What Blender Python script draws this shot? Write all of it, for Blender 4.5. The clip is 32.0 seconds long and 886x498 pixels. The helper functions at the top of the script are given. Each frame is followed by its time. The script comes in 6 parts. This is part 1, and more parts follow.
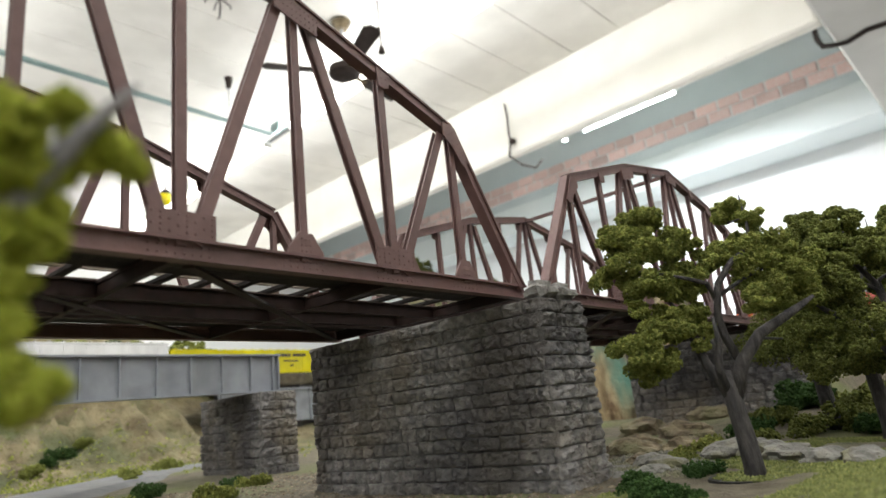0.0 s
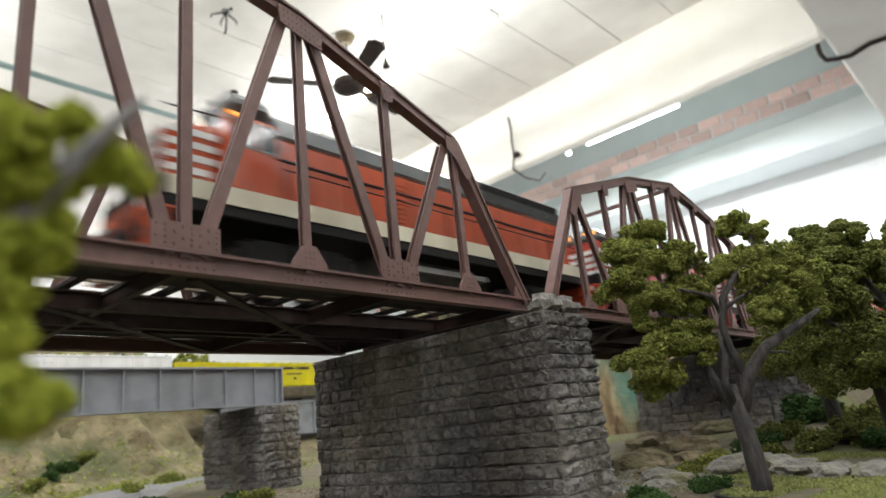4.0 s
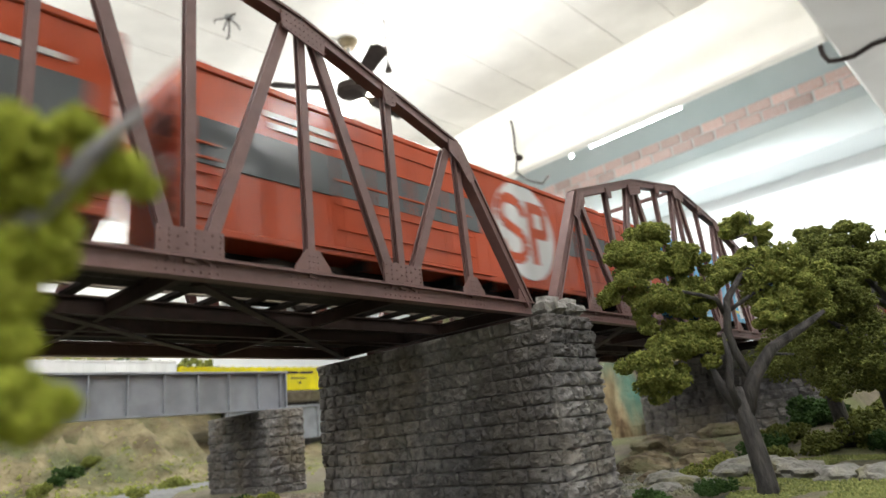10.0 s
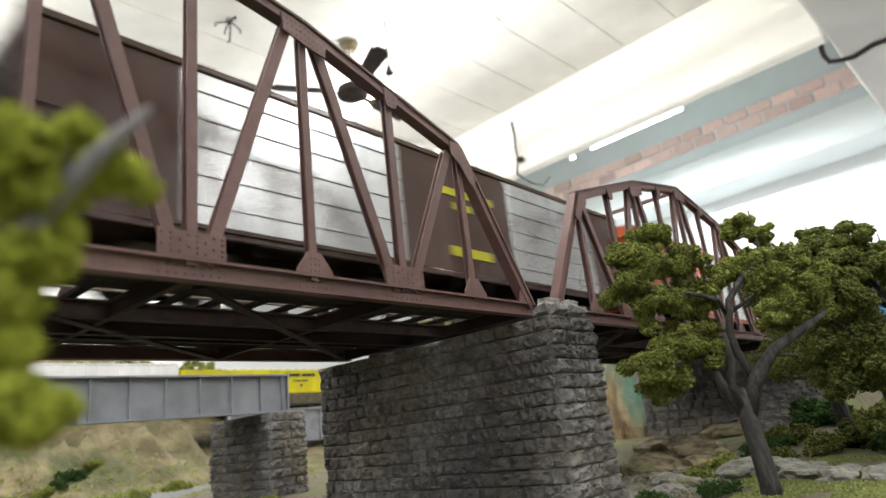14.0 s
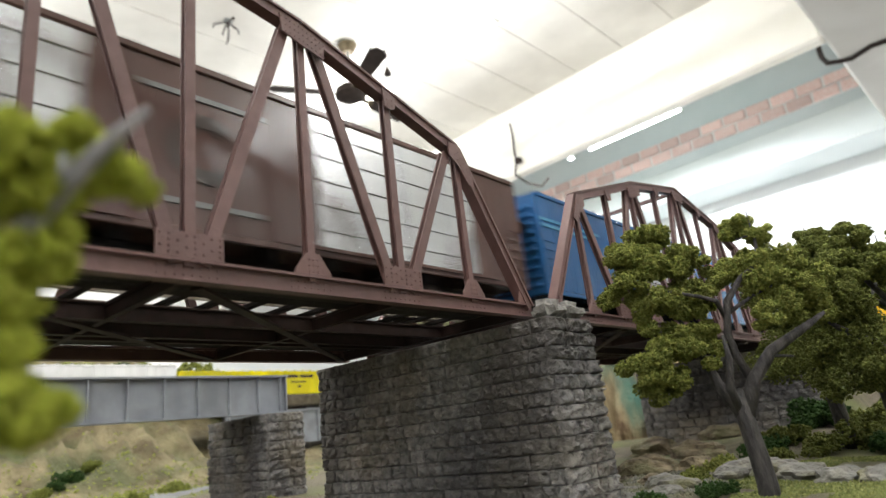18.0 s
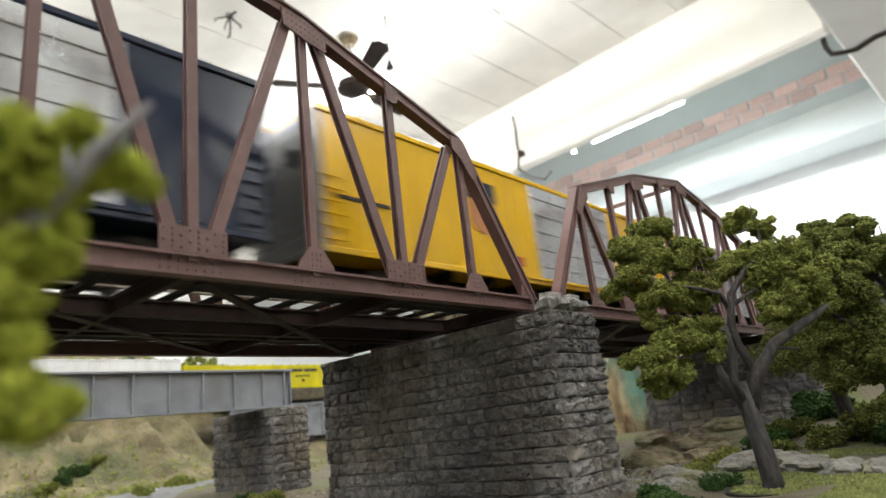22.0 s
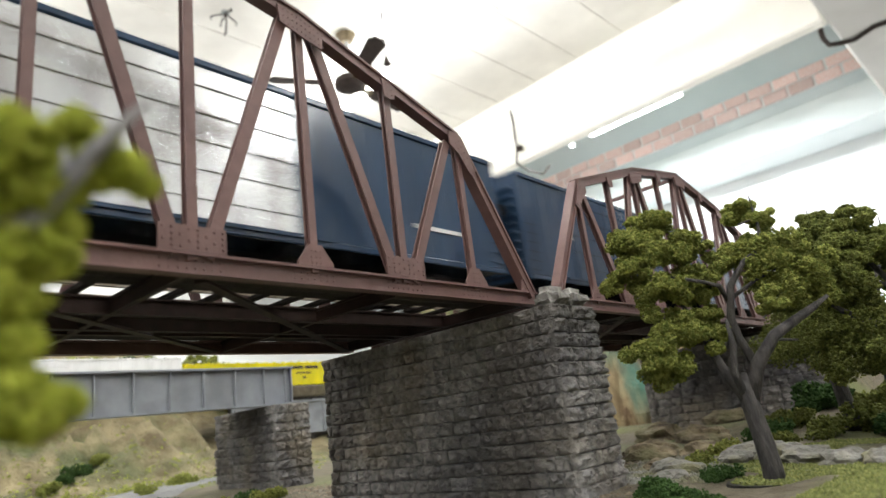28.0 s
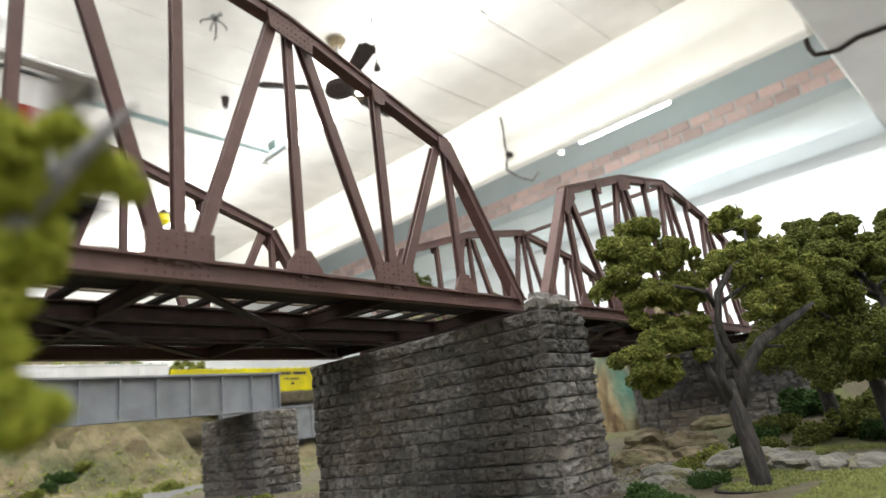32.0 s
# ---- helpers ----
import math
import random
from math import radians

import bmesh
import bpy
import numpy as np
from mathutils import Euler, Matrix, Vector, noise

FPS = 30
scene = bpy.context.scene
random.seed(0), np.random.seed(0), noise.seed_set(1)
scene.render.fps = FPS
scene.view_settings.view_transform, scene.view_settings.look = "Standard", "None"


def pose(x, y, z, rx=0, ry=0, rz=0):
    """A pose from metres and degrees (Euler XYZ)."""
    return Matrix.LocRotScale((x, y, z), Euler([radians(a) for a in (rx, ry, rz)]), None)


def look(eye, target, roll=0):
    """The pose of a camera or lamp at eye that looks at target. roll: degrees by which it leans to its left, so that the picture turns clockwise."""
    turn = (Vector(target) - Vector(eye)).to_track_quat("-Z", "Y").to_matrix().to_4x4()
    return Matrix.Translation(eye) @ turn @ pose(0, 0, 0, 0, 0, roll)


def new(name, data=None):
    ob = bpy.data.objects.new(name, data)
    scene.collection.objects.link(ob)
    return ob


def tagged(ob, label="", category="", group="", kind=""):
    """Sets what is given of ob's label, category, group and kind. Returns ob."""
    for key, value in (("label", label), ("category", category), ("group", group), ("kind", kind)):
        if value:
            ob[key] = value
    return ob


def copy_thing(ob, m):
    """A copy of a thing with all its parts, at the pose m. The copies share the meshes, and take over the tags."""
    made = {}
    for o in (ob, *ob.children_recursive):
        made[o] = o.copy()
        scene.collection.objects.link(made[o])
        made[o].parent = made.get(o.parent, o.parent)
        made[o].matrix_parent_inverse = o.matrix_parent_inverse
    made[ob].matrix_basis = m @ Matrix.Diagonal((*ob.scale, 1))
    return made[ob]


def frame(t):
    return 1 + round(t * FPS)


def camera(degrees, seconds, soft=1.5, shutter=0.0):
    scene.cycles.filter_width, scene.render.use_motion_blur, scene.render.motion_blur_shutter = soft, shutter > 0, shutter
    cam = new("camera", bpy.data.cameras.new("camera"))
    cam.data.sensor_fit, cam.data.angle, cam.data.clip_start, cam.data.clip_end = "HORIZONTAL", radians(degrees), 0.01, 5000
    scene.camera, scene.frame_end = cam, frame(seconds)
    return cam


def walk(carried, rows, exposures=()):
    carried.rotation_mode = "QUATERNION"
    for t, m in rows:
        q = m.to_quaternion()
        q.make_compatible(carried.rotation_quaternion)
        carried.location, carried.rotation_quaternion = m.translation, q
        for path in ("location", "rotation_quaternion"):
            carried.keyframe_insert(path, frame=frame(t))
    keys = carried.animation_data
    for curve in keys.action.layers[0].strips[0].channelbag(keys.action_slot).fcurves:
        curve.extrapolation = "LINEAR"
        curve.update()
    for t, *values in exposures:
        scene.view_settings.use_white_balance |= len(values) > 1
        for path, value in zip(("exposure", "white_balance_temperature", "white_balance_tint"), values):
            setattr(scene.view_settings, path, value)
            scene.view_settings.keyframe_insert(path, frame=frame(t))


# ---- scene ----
P = 0.0293                       # panel of the truss
EYE = Vector((-0.1748, -0.1136, -0.0334))


def aim(yaw, pitch, roll):
    y, p = radians(yaw), radians(pitch)
    return look(EYE, EYE + Vector((math.cos(y) * math.cos(p), math.sin(y) * math.cos(p), math.sin(p))), roll)


cam = camera(70.29, 32.0, soft=1.5, shutter=1.0)
cam.data.dof.use_dof, cam.data.dof.focus_distance, cam.data.dof.aperture_fstop = True, 0.22, 22.0
walk(cam, [(t, aim(a, b, c)) for t, a, b, c in (
    (0, 39.59, 14.44, -6.23), (0.5, 39.50, 14.85, -6.20), (1, 39.59, 15.10, -6.16), (1.5, 39.60, 15.21, -6.15), (2, 39.62, 15.35, -6.21),
    (3, 39.73, 15.52, -6.12), (3.5, 39.77, 15.59, -6.12), (5.5, 40.06, 15.74, -6.18), (6, 40.14, 15.76, -6.14), (7, 40.11, 15.87, -6.19),
    (8, 40.08, 15.88, -6.22), (9, 40.09, 15.89, -6.27), (10, 40.10, 15.99, -6.38), (11, 40.08, 16.03, -6.49), (12, 40.15, 15.96, -6.57),
    (13, 40.21, 16.03, -6.62), (14, 40.21, 16.19, -6.57), (14.5, 40.17, 16.26, -6.55), (16.5, 40.02, 16.26, -6.62), (17, 40.02, 16.25, -6.62),
    (18, 40.04, 16.26, -6.61), (19, 39.95, 16.25, -6.66), (19.5, 39.95, 16.20, -6.69), (20, 40.12, 16.06, -6.71), (20.5, 40.29, 15.90, -6.73),
    (21, 40.39, 15.79, -6.74), (22, 40.40, 15.73, -6.75), (23, 40.25, 15.70, -7.07), (24, 40.29, 15.51, -7.08), (25, 40.38, 15.36, -7.09),
    (25.5, 40.37, 15.32, -7.20), (27.5, 40.30, 15.33, -7.45), (28, 40.38, 15.32, -7.43), (29, 40.38, 15.30, -7.65), (29.5, 40.29, 15.28, -7.54),
    (30, 40.27, 15.16, -7.87), (30.5, 40.00, 15.21, -7.64), (31, 39.78, 15.41, -7.76), (31.5, 39.47, 15.65, -7.73), (32, 39.33, 15.72, -7.48),
)], exposures=((0.0, 0.30), (2.5, 0.22), (3.5, 0.27), (6.0, 0.51), (9.0, 0.54), (12.0, 0.50), (13.0, 0.46), (14.5, 0.50), (18.0, 0.54), (20.0, 0.52), (21.0, 0.50), (23.0, 0.46), (24.0, 0.57), (25.0, 0.73), (27.5, 0.68), (28.0, 0.64), (30.0, 0.64), (31.0, 0.57), (32.0, 0.42)))

# ---------------------------------------------------------------- world and lights
world = bpy.data.worlds.new("world")
world.use_nodes = True
world.node_tree.nodes["Background"].inputs["Color"].default_value = (0.9, 0.95, 1.0, 1)
world.node_tree.nodes["Background"].inputs["Strength"].default_value = 0.05
scene.world = world


def strip_lamp(x, y, z, length, power):
    d = bpy.data.lights.new("tube_light", "AREA")
    d.shape, d.size, d.size_y, d.energy, d.color = "RECTANGLE", 0.12, length, power, (0.965, 0.985, 1.0)
    o = new("tube_light", d)
    o.matrix_world = pose(x, y, z)
    return o


# the hall stands a little askew to the bridge
PIVOT = Matrix.Translation((4.62, 0.25, 0.0))
ROOM = PIVOT @ Matrix.Rotation(radians(-2.86), 4, "Z") @ PIVOT.inverted()
TUBE_X, TUBE_Z, BAY_X, BAY_Z = 2.893, 2.60, 5.48, 2.66
# rows at 0.1 and -2.8 are out of view, added for light from behind
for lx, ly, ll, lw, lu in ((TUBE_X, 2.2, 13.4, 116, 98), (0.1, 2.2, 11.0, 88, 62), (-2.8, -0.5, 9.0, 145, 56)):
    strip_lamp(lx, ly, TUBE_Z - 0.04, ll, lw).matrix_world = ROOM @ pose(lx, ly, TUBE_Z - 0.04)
    for tilt, share in ((-55, 0.72), (55, 1.14)):       # unseen lamps tilted to both sides, added to light the ceiling and beams
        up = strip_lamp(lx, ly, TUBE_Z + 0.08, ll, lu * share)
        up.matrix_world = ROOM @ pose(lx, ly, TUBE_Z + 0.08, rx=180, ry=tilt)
strip_lamp(BAY_X, 2.11, BAY_Z - 0.03, 1.0, 165).matrix_world = ROOM @ pose(BAY_X, 2.11, BAY_Z - 0.03)


# ---------------------------------------------------------------- materials
def mat(name, c1, c2=None, rough=0.6, scale=200.0, metal=0.0, bump=0.0, bscale=600.0, rnd=0.0, stain=None, sscale=20.0,
        samt=0.5, spec=0.5, glow=None, power=0.0, island=0.0, detail=4.0, stretch=None, world_space=False, soot=None, through_light=0.0):
    m = bpy.data.materials.new(name)
    m.use_nodes = True
    nt = m.node_tree
    b = nt.nodes["Principled BSDF"]
    L = nt.links.new
    b.inputs["Roughness"].default_value, b.inputs["Metallic"].default_value = rough, metal
    b.inputs["Specular IOR Level"].default_value = spec
    tc = nt.nodes.new("ShaderNodeTexCoord")
    src = nt.nodes.new("ShaderNodeNewGeometry").outputs["Position"] if world_space else tc.outputs["Object"]
    if stretch:
        mp = nt.nodes.new("ShaderNodeMapping")
        mp.inputs["Scale"].default_value = stretch
        L(src, mp.inputs["Vector"])
        src = mp.outputs["Vector"]
    c2 = c2 or tuple(0.8 * v for v in c1)
    n1 = nt.nodes.new("ShaderNodeTexNoise")
    n1.inputs["Scale"].default_value, n1.inputs["Detail"].default_value = scale, detail
    L(src, n1.inputs["Vector"])
    r1 = nt.nodes.new("ShaderNodeValToRGB")
    r1.color_ramp.elements[0].position, r1.color_ramp.elements[1].position = 0.32, 0.68
    r1.color_ramp.elements[0].color, r1.color_ramp.elements[1].color = (*c1, 1), (*c2, 1)
    L(n1.outputs["Fac"], r1.inputs["Fac"])
    col = r1.outputs["Color"]
    if stain:
        n2 = nt.nodes.new("ShaderNodeTexNoise")
        n2.inputs["Scale"].default_value, n2.inputs["Detail"].default_value = sscale, 5.0
        L(src, n2.inputs["Vector"])
        r2 = nt.nodes.new("ShaderNodeValToRGB")
        r2.color_ramp.elements[0].position, r2.color_ramp.elements[1].position = 0.45, 0.65
        r2.color_ramp.elements[0].color, r2.color_ramp.elements[1].color = (0, 0, 0, 1), (samt, samt, samt, 1)
        L(n2.outputs["Fac"], r2.inputs["Fac"])
        mx = nt.nodes.new("ShaderNodeMixRGB")
        mx.inputs["Color2"].default_value = (*stain, 1)
        L(r2.outputs["Color"], mx.inputs["Fac"])
        L(col, mx.inputs["Color1"])
        col = mx.outputs["Color"]
    if soot:
        n4 = nt.nodes.new("ShaderNodeTexNoise")
        n4.inputs["Scale"].default_value, n4.inputs["Detail"].default_value = soot[1], 4.0
        L(src, n4.inputs["Vector"])
        r4 = nt.nodes.new("ShaderNodeValToRGB")
        r4.color_ramp.elements[0].position, r4.color_ramp.elements[1].position = 0.42, 0.62
        r4.color_ramp.elements[0].color, r4.color_ramp.elements[1].color = (0, 0, 0, 1), (soot[2], soot[2], soot[2], 1)
        L(n4.outputs["Fac"], r4.inputs["Fac"])
        mx = nt.nodes.new("ShaderNodeMixRGB")
        mx.inputs["Color2"].default_value = (*soot[0], 1)
        L(r4.outputs["Color"], mx.inputs["Fac"])
        L(col, mx.inputs["Color1"])
        col = mx.outputs["Color"]
    if rnd or island:
        hs = nt.nodes.new("ShaderNodeHueSaturation")
        rm = nt.nodes.new("ShaderNodeMapRange")
        amt = rnd or island
        rm.inputs["To Min"].default_value, rm.inputs["To Max"].default_value = 1 - amt, 1 + amt
        if rnd:
            L(nt.nodes.new("ShaderNodeObjectInfo").outputs["Random"], rm.inputs["Value"])
        else:
            L(nt.nodes.new("ShaderNodeNewGeometry").outputs["Random Per Island"], rm.inputs["Value"])
        L(rm.outputs["Result"], hs.inputs["Value"])
        L(col, hs.inputs["Color"])
        col = hs.outputs["Color"]
    L(col, b.inputs["Base Color"])
    if bump:
        n3 = nt.nodes.new("ShaderNodeTexNoise")
        n3.inputs["Scale"].default_value, n3.inputs["Detail"].default_value = bscale, 6.0
        L(src, n3.inputs["Vector"])
        bp = nt.nodes.new("ShaderNodeBump")
        bp.inputs["Strength"].default_value, bp.inputs["Distance"].default_value = bump, 1.0 / bscale
        L(n3.outputs["Fac"], bp.inputs["Height"])
        L(bp.outputs["Normal"], b.inputs["Normal"])
    if through_light:
        tr = nt.nodes.new("ShaderNodeBsdfTranslucent")
        L(col, tr.inputs["Color"])
        ms = nt.nodes.new("ShaderNodeMixShader")
        ms.inputs["Fac"].default_value = through_light
        L(b.outputs["BSDF"], ms.inputs[1])
        L(tr.outputs["BSDF"], ms.inputs[2])
        L(ms.outputs["Shader"], nt.nodes["Material Output"].inputs["Surface"])
    if glow:
        b.inputs["Emission Color"].default_value, b.inputs["Emission Strength"].default_value = (*glow, 1), power
    return m


M_STEEL = mat("brown_steel", (0.112, 0.057, 0.051), (0.145, 0.077, 0.069), 0.5, 300, bump=0.15, bscale=1500, rnd=0.08, stain=(0.11, 0.055, 0.048), sscale=60, samt=0.5)
# brown steel darkened: the shade below the decks is put into its colour
M_SHADESTEEL = mat("shaded_steel", (0.020, 0.012, 0.010), (0.034, 0.019, 0.016), 0.6, 300, rnd=0.1, spec=0.2)
M_STONE = mat("grey_stone", (0.142, 0.136, 0.135), (0.28, 0.263, 0.245), 0.85, 420, bump=0.7, bscale=700, rnd=0.2, stain=(0.185, 0.145, 0.085), sscale=38, samt=0.55, world_space=True, soot=((0.030, 0.029, 0.035), 20, 0.68), detail=7.0)
M_CAP = mat("pale_cap_stone", (0.16, 0.15, 0.14), (0.34, 0.325, 0.30), 0.85, 420, bump=0.8, bscale=600, world_space=True, detail=7.0)
M_MORTAR = mat("mortar", (0.12, 0.115, 0.11), (0.18, 0.17, 0.16), 0.9, 300, bump=0.4, bscale=900)
M_GROUND = mat("ground_soil", (0.062, 0.05, 0.03), (0.135, 0.112, 0.075), 0.95, 120, bump=0.8, bscale=700, stain=(0.10, 0.115, 0.03), sscale=14, samt=0.8)
M_GRASS = mat("grass_turf", (0.095, 0.115, 0.025), (0.19, 0.20, 0.06), 0.95, 500, bump=0.8, bscale=900, island=0.3)
M_HILL = mat("painted_hill", (0.080, 0.060, 0.026), (0.24, 0.20, 0.11), 0.95, 34, bump=0.9, bscale=160, stain=(0.06, 0.08, 0.028), sscale=16, samt=0.9, detail=8.0)
M_ROCK = mat("pale_rock", (0.125, 0.12, 0.103), (0.26, 0.25, 0.225), 0.9, 150, bump=0.7, bscale=500, stain=(0.14, 0.13, 0.05), sscale=70, samt=0.85)
M_CLIFF = mat("painted_cliff", (0.085, 0.050, 0.022), (0.32, 0.25, 0.14), 0.9, 110, stretch=(1, 1, 0.3), bump=0.6, bscale=300, stain=(0.07, 0.17, 0.13), sscale=22, samt=0.95)
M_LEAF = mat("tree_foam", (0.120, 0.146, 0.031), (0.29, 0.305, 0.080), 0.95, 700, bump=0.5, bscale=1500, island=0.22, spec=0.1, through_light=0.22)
# deeper green foam, darkened further with the shade among the back trees
M_LEAFB = mat("deep_shaded_foam", (0.060, 0.074, 0.018), (0.165, 0.178, 0.046), 0.95, 700, bump=0.5, bscale=1500, island=0.25, spec=0.1, through_light=0.10)
M_LEAFN = mat("light_tree_foam", (0.21, 0.245, 0.025), (0.40, 0.43, 0.07), 0.95, 700, island=0.35, spec=0.1, through_light=0.22)
M_LITTER = mat("leaf_litter", (0.11, 0.085, 0.055), (0.20, 0.165, 0.12), 0.95, 300, island=0.45)
M_LEAFD = mat("bush_foam", (0.02, 0.045, 0.012), (0.05, 0.09, 0.025), 0.95, 700, island=0.35, spec=0.1)
M_BARK = mat("grey_bark", (0.016, 0.015, 0.015), (0.064, 0.056, 0.052), 0.75, 420, bump=0.9, bscale=900, stretch=(1, 1, 0.3), detail=7.0)
M_BRASS = mat("old_brass", (0.10, 0.075, 0.04), (0.16, 0.12, 0.07), 0.4, 30, metal=0.5)
M_TWIG = mat("pale_twig", (0.12, 0.115, 0.12), (0.25, 0.24, 0.24), 0.8, 250, bump=0.6, bscale=700)
M_LEDGE = mat("brown_ledge", (0.085, 0.060, 0.035), (0.26, 0.21, 0.13), 0.9, 150, bump=0.8, bscale=500, stain=(0.10, 0.11, 0.04), sscale=50, samt=0.6)
M_CEIL = mat("ceiling_paint", (0.79, 0.77, 0.72), (0.84, 0.82, 0.77), 0.9, 3, stain=(0.66, 0.63, 0.57), sscale=0.8, samt=0.5, soot=((0.42, 0.40, 0.36), 2.2, 0.22), detail=8.0)
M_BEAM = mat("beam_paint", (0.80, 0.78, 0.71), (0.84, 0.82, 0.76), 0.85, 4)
# beam paint greyed: the cross beam's shade is put into the colour
M_BEAMSHADE = mat("shaded_beam_paint", (0.50, 0.49, 0.46), (0.57, 0.56, 0.53), 0.85, 4, stain=(0.42, 0.41, 0.38), sscale=2.0, samt=0.4)
# shaded and lit copies of one blue paint; the shadow edge is painted in
M_SHADEBLUE = mat("shaded_wall_blue", (0.58, 0.67, 0.69), (0.65, 0.73, 0.75), 0.9, 2, stain=(0.68, 0.74, 0.76), sscale=0.7, samt=0.5)
M_LITBLUE = mat("lit_blue_paint", (0.74, 0.83, 0.84), (0.80, 0.87, 0.88), 0.9, 2, stain=(0.82, 0.87, 0.88), sscale=0.7, samt=0.5)
M_WALL = mat("wall_pale", (0.87, 0.89, 0.90), (0.90, 0.915, 0.92), 0.9, 2, stain=(0.8, 0.84, 0.85), sscale=0.7, samt=0.6)
M_WHITE = mat("white_wall", (0.76, 0.77, 0.76), (0.8, 0.8, 0.79), 0.9, 2)
M_BRICK = mat("red_brick", (0.78, 0.52, 0.47), (0.92, 0.80, 0.78), 0.9, 60, bump=0.8, bscale=60, rnd=0.2)
M_PALEMORT = mat("pale_mortar", (0.80, 0.79, 0.79), (0.86, 0.85, 0.84), 0.9, 20)
M_FLOOR = mat("concrete_floor", (0.28, 0.27, 0.26), (0.34, 0.33, 0.32), 0.8, 6)
M_GIRD = mat("grey_girder", (0.235, 0.25, 0.28), (0.29, 0.305, 0.33), 0.5, 90, rnd=0.05, stain=(0.16, 0.16, 0.165), sscale=50, samt=0.5)
M_ROAD = mat("grey_road", (0.10, 0.10, 0.10), (0.15, 0.15, 0.147), 0.9, 90, bump=0.3, bscale=500)
M_TIE = mat("tie_wood", (0.014, 0.011, 0.010), (0.032, 0.026, 0.023), 0.9, 300, rnd=0.3, stretch=(3, 0.4, 3))
M_RAIL = mat("rail_steel", (0.22, 0.17, 0.13), (0.3, 0.26, 0.22), 0.35, 400, metal=0.8)
M_BLACK = mat("car_black", (0.007, 0.007, 0.0075), (0.013, 0.0125, 0.012), 0.6, 300, bump=0.1, spec=0.15)
M_WHEEL = mat("wheel_steel", (0.06, 0.05, 0.045), (0.1, 0.085, 0.075), 0.45, 300, metal=0.7)
M_FANB = mat("fan_blade", (0.035, 0.027, 0.024), (0.05, 0.038, 0.033), 0.8, 20, spec=0.15)
M_METAL = mat("galvanised", (0.34, 0.36, 0.36), (0.42, 0.44, 0.44), 0.4, 30, metal=0.6)
M_PIPE = mat("green_pipe", (0.18, 0.26, 0.25), (0.22, 0.3, 0.29), 0.5, 10)
M_BATTEN = mat("white_batten", (0.78, 0.78, 0.75), (0.82, 0.82, 0.8), 0.5, 30)
M_TUBE = mat("tube_glow", (0.9, 0.9, 0.9), (0.9, 0.9, 0.9), 0.5, 10, glow=(1.0, 0.97, 0.88), power=6.0)
M_TUBE2 = mat("tube_glow_cool", (0.9, 0.9, 0.9), (0.9, 0.9, 0.9), 0.5, 10, glow=(0.85, 1.0, 0.98), power=24.0)


# ---------------------------------------------------------------- mesh helpers
def part(name, bm, material, parent=None, label="", at=None, smooth=False):
    me = bpy.data.meshes.new(name)
    bm.to_mesh(me)
    bm.free()
    if material:
        me.materials.append(material)
    if smooth:
        me.polygons.foreach_set("use_smooth", [True] * len(me.polygons))
    o = new(name, me)
    if parent:
        o.parent = parent
    if at is not None:
        o.matrix_basis = at
    if label:
        o["label"] = label
    return o


def empty(name, m=None):
    o = new(name)
    o.empty_display_size = 0.01
    if m is not None:
        o.matrix_basis = m
    return o


def box(bm, x0, x1, y0, y1, z0, z1, bevel=0.0):
    r = bmesh.ops.create_cube(bm, size=1.0, matrix=Matrix.Translation(((x0 + x1) / 2, (y0 + y1) / 2, (z0 + z1) / 2)) @ Matrix.Diagonal((x1 - x0, y1 - y0, z1 - z0, 1)))
    if bevel:
        es = list({e for v in r["verts"] for e in v.link_edges})
        bmesh.ops.bevel(bm, geom=es, offset=bevel, segments=1, affect="EDGES", clamp_overlap=True)
    return bm


def nb():
    return bmesh.new()


def bx(x0, x1, y0, y1, z0, z1, bevel=0.0):
    return box(nb(), x0, x1, y0, y1, z0, z1, bevel)


def span_matrix(a, b, up=(0, 1, 0)):
    """x runs from a to b, y lies along up as far as it can."""
    a, b = Vector(a), Vector(b)
    x = (b - a).normalized()
    z = x.cross(Vector(up)).normalized()
    y = z.cross(x)
    m = Matrix((x, y, z)).transposed().to_4x4()
    m.translation = a
    return m, (b - a).length


